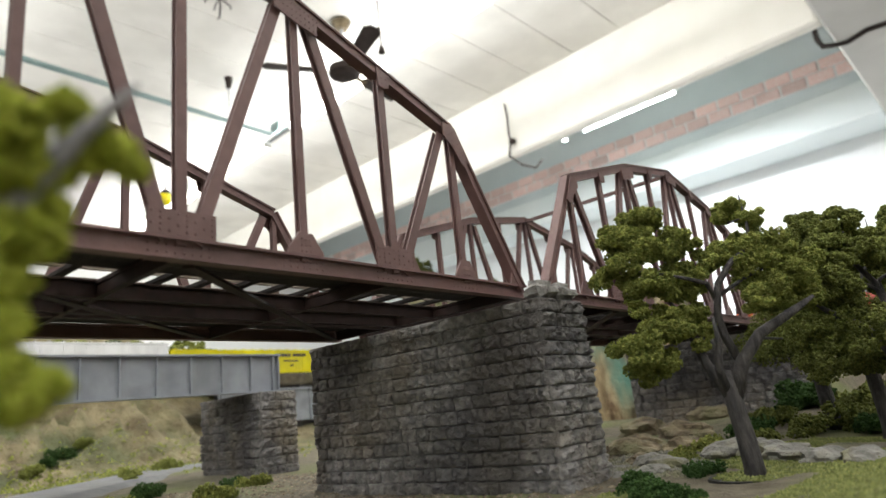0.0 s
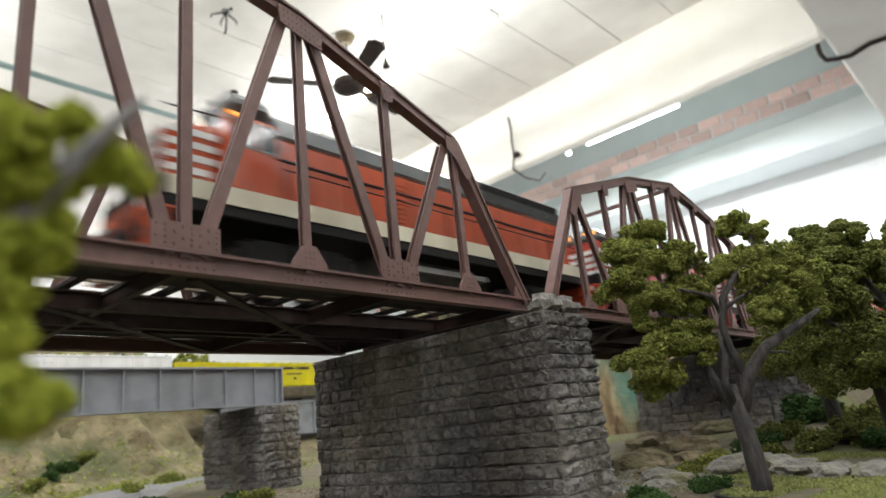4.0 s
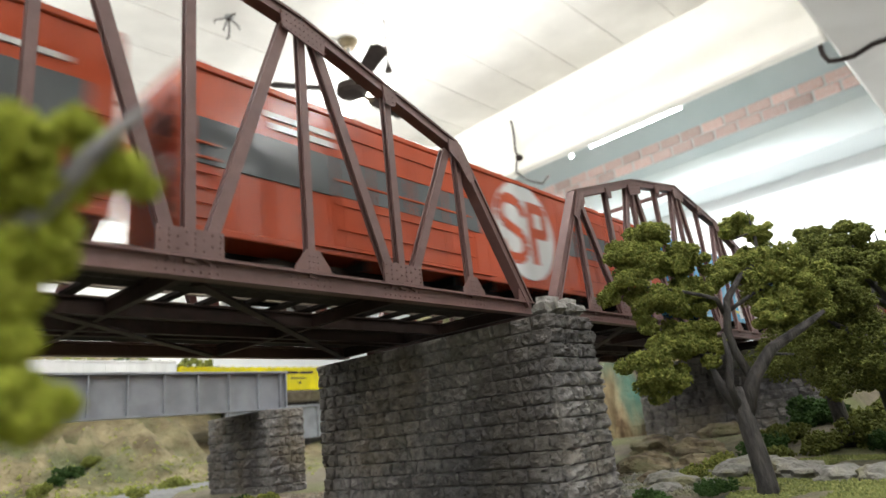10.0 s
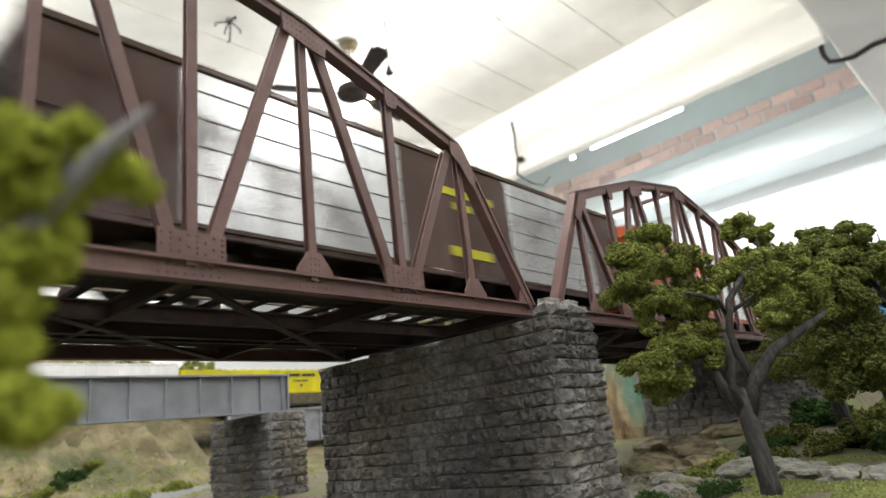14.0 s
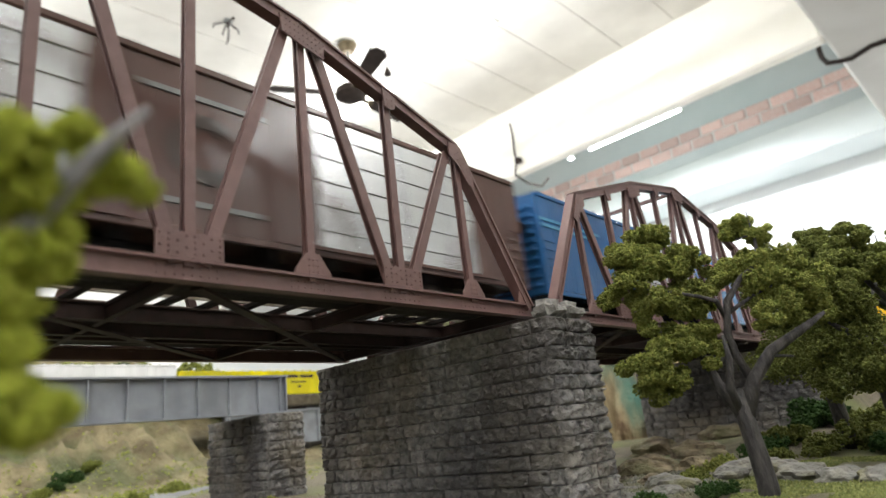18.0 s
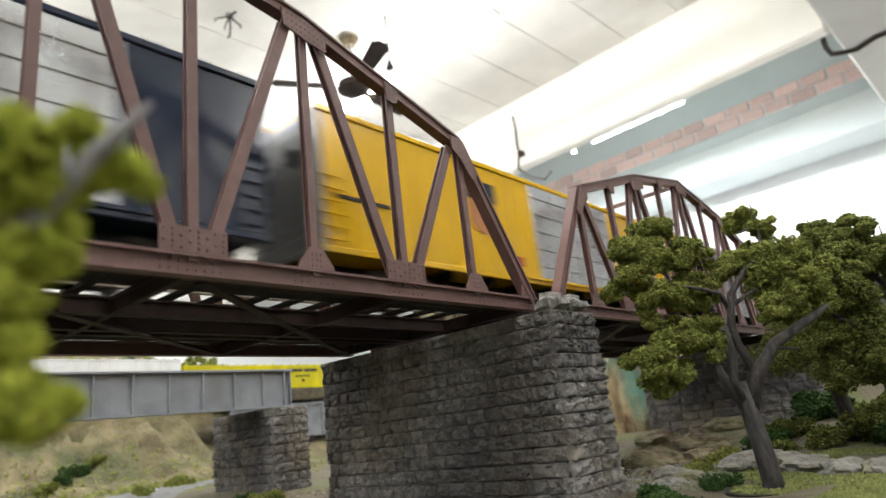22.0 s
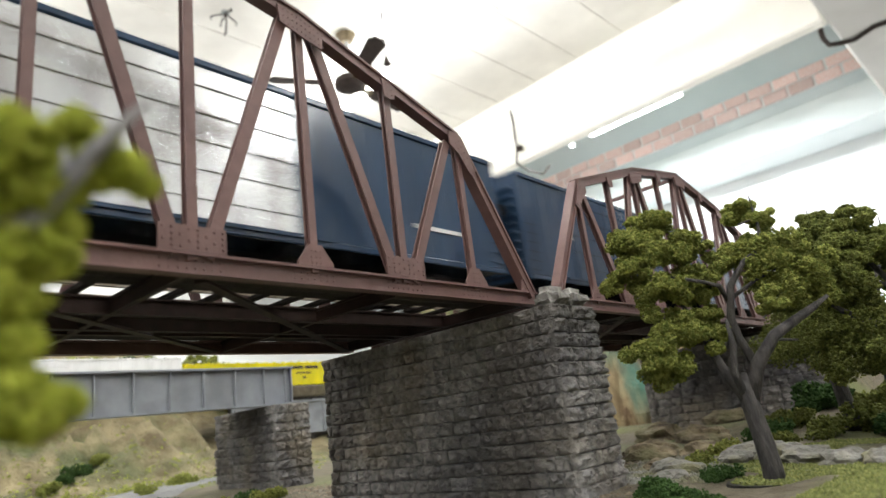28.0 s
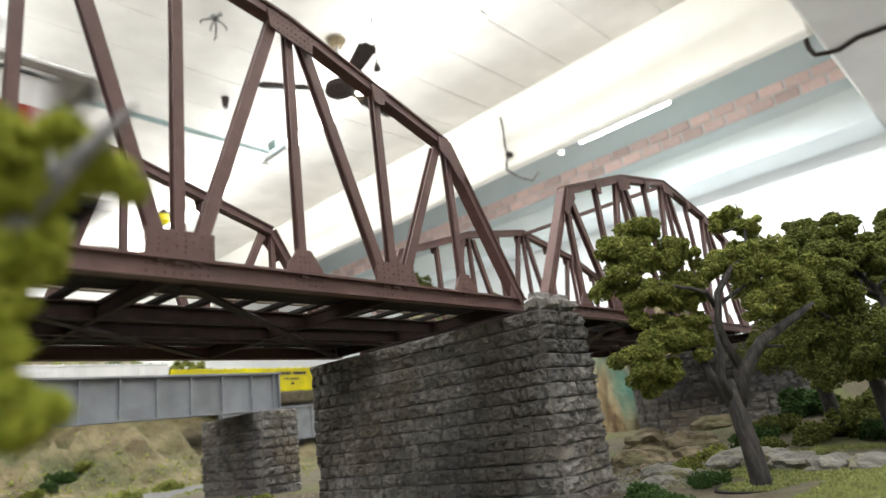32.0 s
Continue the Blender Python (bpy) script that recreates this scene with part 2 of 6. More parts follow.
def bar(bm, a, b, wy, wz, up=(0, 1, 0), section="box", t=0.0007):
    m, n = span_matrix(a, b, up)
    k = nb()
    a, c = wy / 2, wz / 2
    if section == "box":
        ring = [(-a, -c), (a, -c), (a, c), (-a, c)]
    elif section == "H":       # flanges face y
        h = t / 2
        ring = [(-a, -c), (-a + t, -c), (-a + t, -h), (a - t, -h), (a - t, -c), (a, -c), (a, c), (a - t, c), (a - t, h), (-a + t, h), (-a + t, c), (-a, c)]
    elif section == "I":       # flanges face z
        h = t / 2
        ring = [(-a, -c), (a, -c), (a, -c + t), (h, -c + t), (h, c - t), (a, c - t), (a, c), (-a, c), (-a, c - t), (-h, c - t), (-h, -c + t), (-a, -c + t)]
    else:                      # a trough: top plate and two webs with toes
        i, w = a - 0.0006, a - 0.0014
        ring = [(-a, c), (-a, c - t), (-i, c - t), (-i, -c + t), (-a, -c + t), (-a, -c), (-w, -c), (-w, c - t), (w, c - t), (w, -c), (a, -c), (a, -c + t), (i, -c + t), (i, c - t), (a, c - t), (a, c)]
    p0 = [k.verts.new((0, u, v)) for u, v in ring]
    p1 = [k.verts.new((n, u, v)) for u, v in ring]
    for j in range(len(ring)):
        q = (j + 1) % len(ring)
        k.faces.new((p0[j], p0[q], p1[q], p1[j]))
    k.faces.new(p0)
    k.faces.new(p1)
    bmesh.ops.recalc_face_normals(k, faces=k.faces[:])
    bmesh.ops.transform(k, matrix=m, verts=k.verts)
    me = bpy.data.meshes.new("tmp")
    k.to_mesh(me)
    k.free()
    bm.from_mesh(me)
    bpy.data.meshes.remove(me)
    return bm


def cyl(bm, a, b, r, r2=None, n=10):
    a, b = Vector(a), Vector(b)
    d = b - a
    m = Matrix.Translation((a + b) / 2) @ d.to_track_quat("Z", "Y").to_matrix().to_4x4()
    bmesh.ops.create_cone(bm, cap_ends=True, segments=n, radius1=r, radius2=r if r2 is None else r2, depth=d.length, matrix=m)
    return bm


def prism(bm, pts, y0, y1):
    """A plate with its outline in x and z, from y0 to y1."""
    f = [bm.verts.new((x, y0, z)) for x, z in pts]
    g = [bm.verts.new((x, y1, z)) for x, z in pts]
    n = len(pts)
    bm.faces.new(f[::-1] if y0 > y1 else f)
    bm.faces.new(g if y0 > y1 else g[::-1])
    for i in range(n):
        bm.faces.new((f[i], g[i], g[(i + 1) % n], f[(i + 1) % n]))
    bmesh.ops.recalc_face_normals(bm, faces=bm.faces[:])
    return bm


def tube(bm, pts, radii, n=7):
    """A bent tapered tube through pts."""
    rings = []
    for i, p in enumerate(pts):
        p = Vector(p)
        d = (Vector(pts[min(i + 1, len(pts) - 1)]) - Vector(pts[max(i - 1, 0)])).normalized()
        u = d.orthogonal().normalized()
        if rings:
            u = (last - d * last.dot(d)).normalized()
        last = u
        v = d.cross(u)
        rings.append([bm.verts.new(p + (u * math.cos(a) + v * math.sin(a)) * radii[i]) for a in (2 * math.pi * k / n for k in range(n))])
    for r0, r1 in zip(rings, rings[1:]):
        for k in range(n):
            bm.faces.new((r0[k], r0[(k + 1) % n], r1[(k + 1) % n], r1[k]))
    bm.faces.new(rings[0][::-1])
    bm.faces.new(rings[-1])
    return bm


# ---------------------------------------------------------------- the room
CEIL_Z, BEAM_Z, BEAM_X, BLUE_X, WALL_X, FAR_Y, FLOOR_Z = 3.02, 2.32, 4.62, 6.98, 7.6, 9.5, -1.15
HIGH_Z = 3.42                    # ceiling of the bay behind the deep beam


def room():
    tagged(part("floor", bx(-6, 8.2, -5.6, 10.4, FLOOR_Z - 0.2, FLOOR_Z), M_FLOOR), "bare grey concrete floor of the hall", "floor", kind="structure")
    tagged(part("ceiling", ceiling_mesh(), M_CEIL, at=ROOM), "cream painted concrete ceiling with panel joints", "ceiling", kind="structure")
    tagged(part("wall_east", bx(WALL_X, WALL_X + 0.3, -5, FAR_Y, FLOOR_Z, HIGH_Z), M_WALL, at=ROOM), "pale painted wall behind the layout", "wall", kind="structure")
    tagged(part("wall_north", bx(-6, WALL_X + 0.3, FAR_Y, FAR_Y + 0.3, FLOOR_Z, HIGH_Z), M_WHITE, at=ROOM), "white painted end wall", "wall", kind="structure")
    tagged(part("wall_west", bx(-6.3, -6, -5.3, FAR_Y + 0.3, FLOOR_Z, HIGH_Z), M_WHITE, at=ROOM), "white painted side wall", "wall", kind="structure")
    tagged(part("wall_south", bx(-6, WALL_X + 0.3, -5.3, -5, FLOOR_Z, HIGH_Z), M_WHITE, at=ROOM), "white painted end wall", "wall", kind="structure")
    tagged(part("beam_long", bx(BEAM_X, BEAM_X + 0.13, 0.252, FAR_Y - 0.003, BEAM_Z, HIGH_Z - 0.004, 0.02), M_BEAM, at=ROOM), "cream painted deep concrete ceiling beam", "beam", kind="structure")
    tagged(part("beam_cross", bx(2.2, WALL_X - 0.003, -0.75, 0.250, BEAM_Z, CEIL_Z - 0.004, 0.02), M_BEAMSHADE, at=ROOM), "painted concrete cross beam with shade put into its grey colour", "beam", kind="structure")
    low = tagged(part("beam_blue", bx(BLUE_X, WALL_X - 0.003, 0.253, FAR_Y - 0.003, BEAM_Z, 2.70, 0.012), M_LITBLUE, at=ROOM), "pale blue painted concrete beam along the wall", "beam", kind="structure")
    part("frieze", bx(BLUE_X + 0.02, WALL_X - 0.003, 0.253, FAR_Y - 0.003, 2.703, HIGH_Z - 0.004), M_SHADEBLUE, low, "blue painted wall strip over the beam, shade put into its colour")
    # two courses of bricks in the wall strip
    band = tagged(part("trim_brick_band", bx(BLUE_X - 0.004, BLUE_X + 0.018, 0.26, 9.2, 2.820, 3.073), M_PALEMORT, at=ROOM), "strip of red bricks with pale joints", "brick band", kind="structure")
    k = bx(-0.119, 0.119, -0.02, 0.02, -0.055, 0.055, 0.008)
    first = part("brick", k, M_BRICK, band)
    me = first.data
    first.matrix_basis = pose(BLUE_X - 0.006, 0.40, 2.883, rz=90)
    for row in range(2):
        for i in range(34):
            y = 0.40 + i * 0.260 + (0.130 if row % 2 else 0)
            if (row, i) == (0, 0) or y > 9.0:
                continue
            o = new("brick", me)
            o.parent = band
            o.matrix_basis = pose(BLUE_X - 0.006, y, 2.883 + row * 0.126, rz=90)


def ceiling_mesh():
    k = nb()
    xs = [-6, -2.4, 0.3, 3.05, BEAM_X]
    ys = [-5, -3.6, -2.2] + [-0.72 + 0.475 * i for i in range(21)] + [9.5]
    for a, b in zip(xs, xs[1:]):
        for c, d in zip(ys, ys[1:]):
            box(k, a + 0.003, b - 0.003, c + 0.003, d - 0.003, CEIL_Z, CEIL_Z + 0.03, 0.005)
    box(k, -6.3, BEAM_X + 0.06, -5.3, 9.8, CEIL_Z + 0.014, CEIL_Z + 0.6)
    box(k, BEAM_X + 0.02, WALL_X + 0.3, -5.3, 9.8, HIGH_Z, HIGH_Z + 0.2)
    box(k, BEAM_X + 0.05, WALL_X + 0.3, -5.3, -0.752, CEIL_Z, HIGH_Z + 0.1)
    return k


def ceiling_fan():
    f = tagged(empty("ceiling_fan", Matrix.Translation((2.784, 3.122, 2.57))), "dark brown ceiling fan with three blades on a rod", "fan")
    part("rod", cyl(nb(), (0, 0, 0), (0, 0, 0.43), 0.012), M_METAL, f)
    part("canopy", cyl(nb(), (0, 0, 0.37), (0, 0, 0.436), 0.045, 0.08, 16), M_BRASS, f, "old brass canopy")
    k = cyl(nb(), (0, 0, -0.02), (0, 0, 0.035), 0.122, 0.112, 24)
    cyl(k, (0, 0, -0.045), (0, 0, -0.02), 0.085, 0.120, 24)
    cyl(k, (0, 0, -0.058), (0, 0, -0.045), 0.03, 0.08, 24)
    cyl(k, (0, 0, 0.035), (0, 0, 0.075), 0.10, 0.03, 24)
    part("motor", k, M_FANB, f)
    for turn in (249, 150, 2):
        b = box(nb(), 0.19, 0.62, -0.068, 0.068, -0.006, 0.006)
        bmesh.ops.bevel(b, geom=[e for e in b.edges if abs(e.verts[0].co.z - e.verts[1].co.z) > 0.01], offset=0.03, segments=3, affect="EDGES")
        for v in b.verts:
            if v.co.x < 0.3:
                v.co.y *= 0.75
        bl = part("blade", b, M_FANB, f, at=Matrix.Rotation(radians(turn), 4, "Z") @ Matrix.Rotation(radians(-14), 4, "X"))
        part("blade_iron", bx(0.09, 0.23, -0.018, 0.018, -0.012, -0.0065), M_BRASS, bl, "old brass blade iron")


def fixtures():
    # the row of tube fixtures, built of 2.4 m units
    def fixture(x, y, m, glow, z=TUBE_Z):
        f = tagged(empty("tube_fixture", ROOM @ Matrix.Translation((x, y, z + 0.02))), "white fluorescent fixture with a glowing cover under the ceiling", "ceiling light", "ceiling tube lights")
        part("housing", bx(-0.04, 0.04, -m, m, 0.0405, 0.055, 0.004), M_BATTEN, f)
        part("diffuser", bx(-0.05, 0.05, -m + 0.02, m - 0.02, -0.034, 0.040, 0.016), glow, f, "glowing white tube cover")
        for e in (-1, 1):
            part("end_cap", bx(-0.047, 0.047, *sorted((e * (m - 0.0195), e * m)), -0.030, 0.040, 0.006), M_BATTEN, f)
        for dy in (-0.7, 0.7):
            part("hanger", cyl(nb(), (0, dy, 0.0545), (0, dy, (CEIL_Z if x < BEAM_X else HIGH_Z) - z - 0.019), 0.004, n=6), M_METAL, f)
    for y, m in ((8.17, 1.19), (5.75, 1.19), (2.94, 1.19), (0.52, 1.19), (-1.90, 1.19), (-4.0, 0.85)):
        fixture(TUBE_X, y, m, M_TUBE)
    tagged(part("conduit", bx(TUBE_X - 0.02, TUBE_X + 0.02, 4.13, 4.55, TUBE_Z + 0.02, TUBE_Z + 0.05, 0.004), M_METAL, at=ROOM), "straight grey conduit between two tube fixtures", "conduit")
    tagged(part("junction_box", bx(TUBE_X - 0.06, TUBE_X + 0.06, 4.28, 4.41, TUBE_Z + 0.052, TUBE_Z + 0.15, 0.01), M_PIPE, at=ROOM), "small grey green junction box over the conduit", "junction box")
    cord = tagged(empty("pull_cord", Matrix.Translation((2.82, 2.742, CEIL_Z))), "thin dark pull cord hanging from the ceiling", "cord")
    part("string", cyl(nb(), (0, 0, -0.40), (0, 0, 0.001), 0.0065, n=6), M_FANB, cord)
    part("weight", cyl(nb(), (0, 0, -0.455), (0, 0, -0.395), 0.030, 0.012, 10), M_FANB, cord)
    # two more rows out of view, added with the lamps that light from behind
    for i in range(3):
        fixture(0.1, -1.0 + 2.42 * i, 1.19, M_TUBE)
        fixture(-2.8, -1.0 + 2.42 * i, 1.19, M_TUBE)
    lamp = tagged(empty("tube_fixture", ROOM @ Matrix.Translation((BAY_X, 2.11, BAY_Z))), "single thin fluorescent tube on a slim batten", "ceiling light", "ceiling tube lights")
    part("batten", bx(-0.02, 0.02, -0.52, 0.52, 0.018, 0.045, 0.005), M_METAL, lamp)
    part("tube", cyl(nb(), (0, -0.5, 0), (0, 0.5, 0), 0.012, n=10), M_TUBE2, lamp, "glowing cool tube")
    part("end_lamp", cyl(nb(), (0, 0.72, -0.01), (0, 0.76, -0.01), 0.016, n=10), M_TUBE2, lamp, "small glowing end lamp")
    for dy in (-0.4, 0.4):
        part("hanger", cyl(nb(), (0, dy, 0.044), (0, dy, HIGH_Z - BAY_Z + 0.001), 0.004, n=6), M_METAL, lamp)
    tagged(part("ceiling_pipe", cyl(nb(), (-3, 4.36, 2.59), (2.98, 4.395, 2.60), 0.022), M_PIPE, smooth=True), "grey green pipe hanging under the ceiling", "pipe")
    for x in (-0.2, 2.56):
        h = tagged(empty("pipe_hanger", Matrix.Translation((x, 4.39, CEIL_Z))), "thin rod with a dark clip that carries the ceiling pipe", "hanger", "pipe hangers")
        part("rod", cyl(nb(), (0, 0, -0.425), (0, 0, 0.001), 0.006), M_METAL, h)
        part("clip", cyl(nb(), (0, 0, -0.10), (0, 0, -0.0005), 0.022, 0.035, 10), M_FANB, h, "dark ceiling clip")
    k = nb()
    X0 = BEAM_X + 0.08
    tube(k, [(X0, 2.93, 2.84), (X0, 2.92, 2.70), (X0 - 0.01, 2.925, 2.50), (X0 - 0.02, 2.90, 2.43), (X0 - 0.01, 2.935, 2.36), (X0 + 0.02, 2.97, 2.30), (X0 + 0.25, 2.98, 2.27), (X0 + 0.42, 2.93, 2.26), (X0 + 0.44, 2.85, 2.33)], [0.010] * 9)
    tagged(part("conduit", k, M_FANB, smooth=True), "bent dark cable that hangs down the beam", "conduit")
    k = nb()
    box(k, X0 - 0.03, X0 + 0.03, 2.87, 2.93, 2.40, 2.45, 0.01)
    tagged(part("cable_clip", k, M_FANB), "small dark clip on the beam cable", "clip")
    k = nb()
    tube(k, [(4.80, 0.30, 2.36), (4.80, 0.304, 2.31), (4.90, 0.31, 2.306), (5.03, 0.30, 2.306), (5.09, 0.22, 2.306), (5.12, 0.15, 2.306), (5.04, 0.013, 2.306), (5.06, -0.098, 2.306), (5.1, -0.6, 2.306)], [0.018] * 9)
    tagged(part("conduit", k, M_FANB, smooth=True), "bent dark cable conduit under the cross beam", "conduit")
    h = tagged(empty("hanging_lamp", Matrix.Translation((2.99, 6.45, 2.60))), "small yellow lamp with a dark cap hanging from the ceiling", "lamp")
    part("rod", cyl(nb(), (0, 0, 0.09), (0, 0, CEIL_Z - 2.599), 0.006), M_FANB, h)
    part("cap", cyl(nb(), (0, 0, 0.04), (0, 0, 0.10), 0.085, 0.03, 14), M_FANB, h, "dark lamp cap")
    part("globe", cyl(cyl(nb(), (0, 0, -0.03), (0, 0, 0.04), 0.075, 0.08, 14), (0, 0, -0.07), (0, 0, -0.03), 0.04, 0.075, 14), PAINTS["brightyellow"], h, "yellow globe")
    for x, y in ((1.93, 3.445),):
        h = tagged(empty("ceiling_hook", Matrix.Translation((x, y, CEIL_Z))), "small metal hook with a ring on the ceiling", "hook", "ceiling hooks")
        part("plate", cyl(nb(), (0, 0, -0.012), (0, 0, 0.0), 0.03, n=14), M_METAL, h)
        k = tube(nb(), [(0, 0, -0.01), (0.004, 0, -0.09), (0.0, 0, -0.17), (-0.015, 0, -0.20)], [0.006] * 4)
        for a in (0.2, 1.4, 2.5, 4.6):
            tube(k, [(0, 0, -0.02), (0.05 * math.cos(a), 0.05 * math.sin(a), -0.022), (0.10 * math.cos(a), 0.10 * math.sin(a), -0.035), (0.10 * math.cos(a), 0.10 * math.sin(a), -0.06)], [0.005] * 4)
        part("hook", k, M_FANB, h, "dark hook")


# ---------------------------------------------------------------- the truss bridge
H1, H3, H5, W = 0.0525, 0.0710, 0.0810, 0.0954
GAP = 0.0159
RAIL_Z = 0.0092
YTRACK = W / 2


def rivet(bm, x, y, z, r=0.00032):
    vs = [bm.verts.new((x + r * math.cos(a), y, z + r * math.sin(a))) for a in (math.pi / 3 * i for i in range(6))]
    top = [bm.verts.new((x + 0.5 * r * math.cos(a), y - 0.8 * r, z + 0.5 * r * math.sin(a))) for a in (math.pi / 3 * i for i in range(6))]
    for i in range(6):
        bm.faces.new((vs[i], vs[(i + 1) % 6], top[(i + 1) % 6], top[i]))
    bm.faces.new(top)


def truss_bridge():
    br = tagged(empty("truss_bridge"), "brown riveted steel truss bridge with a single track", "bridge", "truss bridge spans")
    tops = {1: H1, 2: (H1 + H3) / 2, 3: H3, 4: (H3 + H5) / 2, 5: H5, 6: (H3 + H5) / 2, 7: H3, 8: (H1 + H3) / 2, 9: H1}
    X = lambda i: -P * i
    for y in (0.0, W):
        out = -1 if y == 0 else 1
        yo = y + out * 0.0017
        # chords
        for i in range(0, 10, 2):
            part("bottom_chord", bar(nb(), (X(i) + (0.0022 if i == 0 else 0), y, 0.0022), (X(i + 2) - (0.0022 if i == 8 else 0), y, 0.0022), 0.0033, 0.0044, section="I", t=0.0006), M_STEEL, br)
        for i in range(1, 9):
            part("top_chord", bar(nb(), (X(i), y, tops[i]), (X(i + 1), y, tops[i + 1]), 0.0036, 0.0037, section="C"), M_STEEL, br)
        for s, i, j in ((1, 0, 1), (1, 10, 9)):
            part("end_post", bar(nb(), (X(i), y, 0.003), (X(j), y, H1), 0.0036, 0.0036, section="C"), M_STEEL, br)
        for i in range(1, 10):
            part("vertical", bar(nb(), (X(i), y, 0.003), (X(i), y, tops[i] - 0.001), 0.0021, 0.0020 if i % 2 else 0.0023, section="H", t=0.0005), M_STEEL, br)
        for i in range(2, 10, 2):
            for j in (i - 1, i + 1):
                a = Vector((X(i) + (X(j) - X(i)) * 0.10, y, 0.0035))
                lean = 0.16 if X(j) > X(i) else 0.13
                part("diagonal", bar(nb(), a, (X(j) + (X(i) - X(j)) * lean, y, tops[j] - 0.0025), 0.0021, 0.0028, section="H", t=0.0005), M_STEEL, br)
        # gusset plates with rivets
        for i in range(0, 11):
            if i in (0, 10):
                s = -1 if i == 0 else 1
                pts = [(X(i) + s * 0.001, 0.0045), (X(i) + s * 0.0065, 0.0045), (X(i) + s * 0.0050, 0.0092), (X(i) + s * 0.0035, 0.0092)]
            elif i % 2:
                pts = [(X(i) - 0.0051, 0.0045), (X(i) + 0.0051, 0.0045), (X(i) + 0.0048, 0.0055), (X(i) + 0.0019, 0.0096), (X(i) - 0.0019, 0.0096), (X(i) - 0.0048, 0.0055)]
            else:
                pts = [(X(i) - 0.0070, 0.0045), (X(i) + 0.0070, 0.0045), (X(i) + 0.0070, 0.0098), (X(i) - 0.0070, 0.0098)]
            yb = y + out * 0.0010
            k = prism(nb(), pts, yb, yb + out * 0.0005)
            g = part("gusset", k, M_STEEL, br)
            r = nb()
            yr = yb + out * 0.0005
            if y == 0:
                if i % 2 == 0 and 0 < i < 10:
                    for a in range(8):
                        for b in (0.0054, 0.0066, 0.0078, 0.009):
                            if (a + int(b * 900)) % 3 != 1:
                                rivet(r, X(i) - 0.0062 + a * 0.00177, yr, b)
                        for b in (0.0014, 0.0030):
                            rivet(r, X(i) - 0.0062 + a * 0.00177, y - 0.00032, b, 0.00030)
                else:
                    for a in (-0.0012, 0, 0.0012):
                        for b in (0.0052, 0.0066, 0.008):
                            rivet(r, X(i) + a + (0 if 0 < i < 10 else (-0.003 if i == 0 else 0.003)), yr, b, 0.00026)
                    for a in range(7):
                        rivet(r, X(i) - 0.0054 + a * 0.0018, y - 0.0004, 0.0015, 0.00026)
                        rivet(r, X(i) - 0.0054 + a * 0.0018, y - 0.0004, 0.0029, 0.00026)
                o = part("rivets", r, M_STEEL, g)
                o["kind"] = "stuff"
            if 0 < i < 10:
                t = tops[i]
                if i % 2:
                    s1 = (tops.get(i - 1, 0.03) - t) / P if i > 1 else -1.7
                    s2 = (tops.get(i + 1, 0.03) - t) / P if i < 9 else -1.7
                    n = 0.0070
                    c1 = n / math.hypot(1, s1)
                    c2 = n / math.hypot(1, s2)
                    if i in (1, 9):
                        e = 1 if i == 1 else -1
                        sc = s2 if i == 1 else s1
                        pts = [(X(i) - e * 0.0048, t + sc * 0.0048 - 0.0005), (X(i), t + 0.0008), (X(i) + e * 0.0062, t - 0.0105), (X(i) + e * 0.0032, t - 0.0122), (X(i) - e * 0.0012, t - 0.0062), (X(i) - e * 0.0048, t + sc * 0.0048 - 0.0050)]
                    else:
                        pts = [(X(i) + c1, t + s1 * c1 - 0.0008), (X(i), t - 0.0008), (X(i) - c2, t + s2 * c2 - 0.0008),
                               (X(i) - c2 * 0.92, t + s2 * c2 - 0.0058), (X(i), t - 0.0066), (X(i) + c1 * 0.92, t + s1 * c1 - 0.0058)]
                else:
                    s1 = (tops[i - 1] - t) / P
                    s2 = (tops[i + 1] - t) / P
                    pts = [(X(i) + 0.0026, t + s1 * 0.0026), (X(i) - 0.0026, t + s2 * 0.0026), (X(i) - 0.0019, t - 0.0048), (X(i), t - 0.0054), (X(i) + 0.0019, t - 0.0048)]
                g = part("gusset", prism(nb(), pts, yo + out * 0.0002, yo + out * 0.0007), M_STEEL, br)
                if y == 0:
                    r = nb()
                    if i in (1, 9):
                        e = 1 if i == 1 else -1
                        for a in range(6):
                            for w in (0.0, 0.0018):
                                rivet(r, X(i) + e * (a * 0.00105 - 0.0004 - w), yo - 0.0007, t - 0.0016 - a * 0.0017 - w * 0.6, 0.00026)
                    elif i % 2:
                        for a in range(-5, 6):
                            xx = a * 0.0013
                            s = s1 if a > 0 else s2
                            for b in (0.0014, 0.0032, 0.0050):
                                rivet(r, X(i) + xx, yo - 0.0007, t + s * abs(xx) - b - 0.0002, 0.00026)
                    else:
                        for b in (0.0, 0.0016, 0.0032):
                            for a in (-0.0009, 0.0009):
                                rivet(r, X(i) + a, yo - 0.0007, t - b - 0.0008, 0.00026)
                    o = part("rivets", r, M_STEEL, g)
                    o["kind"] = "stuff"
    # cross struts over the track at the middle and the quarter points
    part("top_strut", bar(nb(), (X(5), 0.002, H5 - 0.0012), (X(5), W - 0.002, H5 - 0.0012), 0.0018, 0.0018, up=(1, 0, 0)), M_STEEL, br)
    # floor beams, stringers, bracing
    for i in range(0, 11, 2):
        part("floor_beam", bar(nb(), (X(i) - (0.001 if i == 0 else 0), 0.0023, 0.0021), (X(i) - (0.001 if i == 0 else 0), W - 0.0023, 0.0021), 0.0016, 0.0038, up=(1, 0, 0), section="I"), M_SHADESTEEL, br)
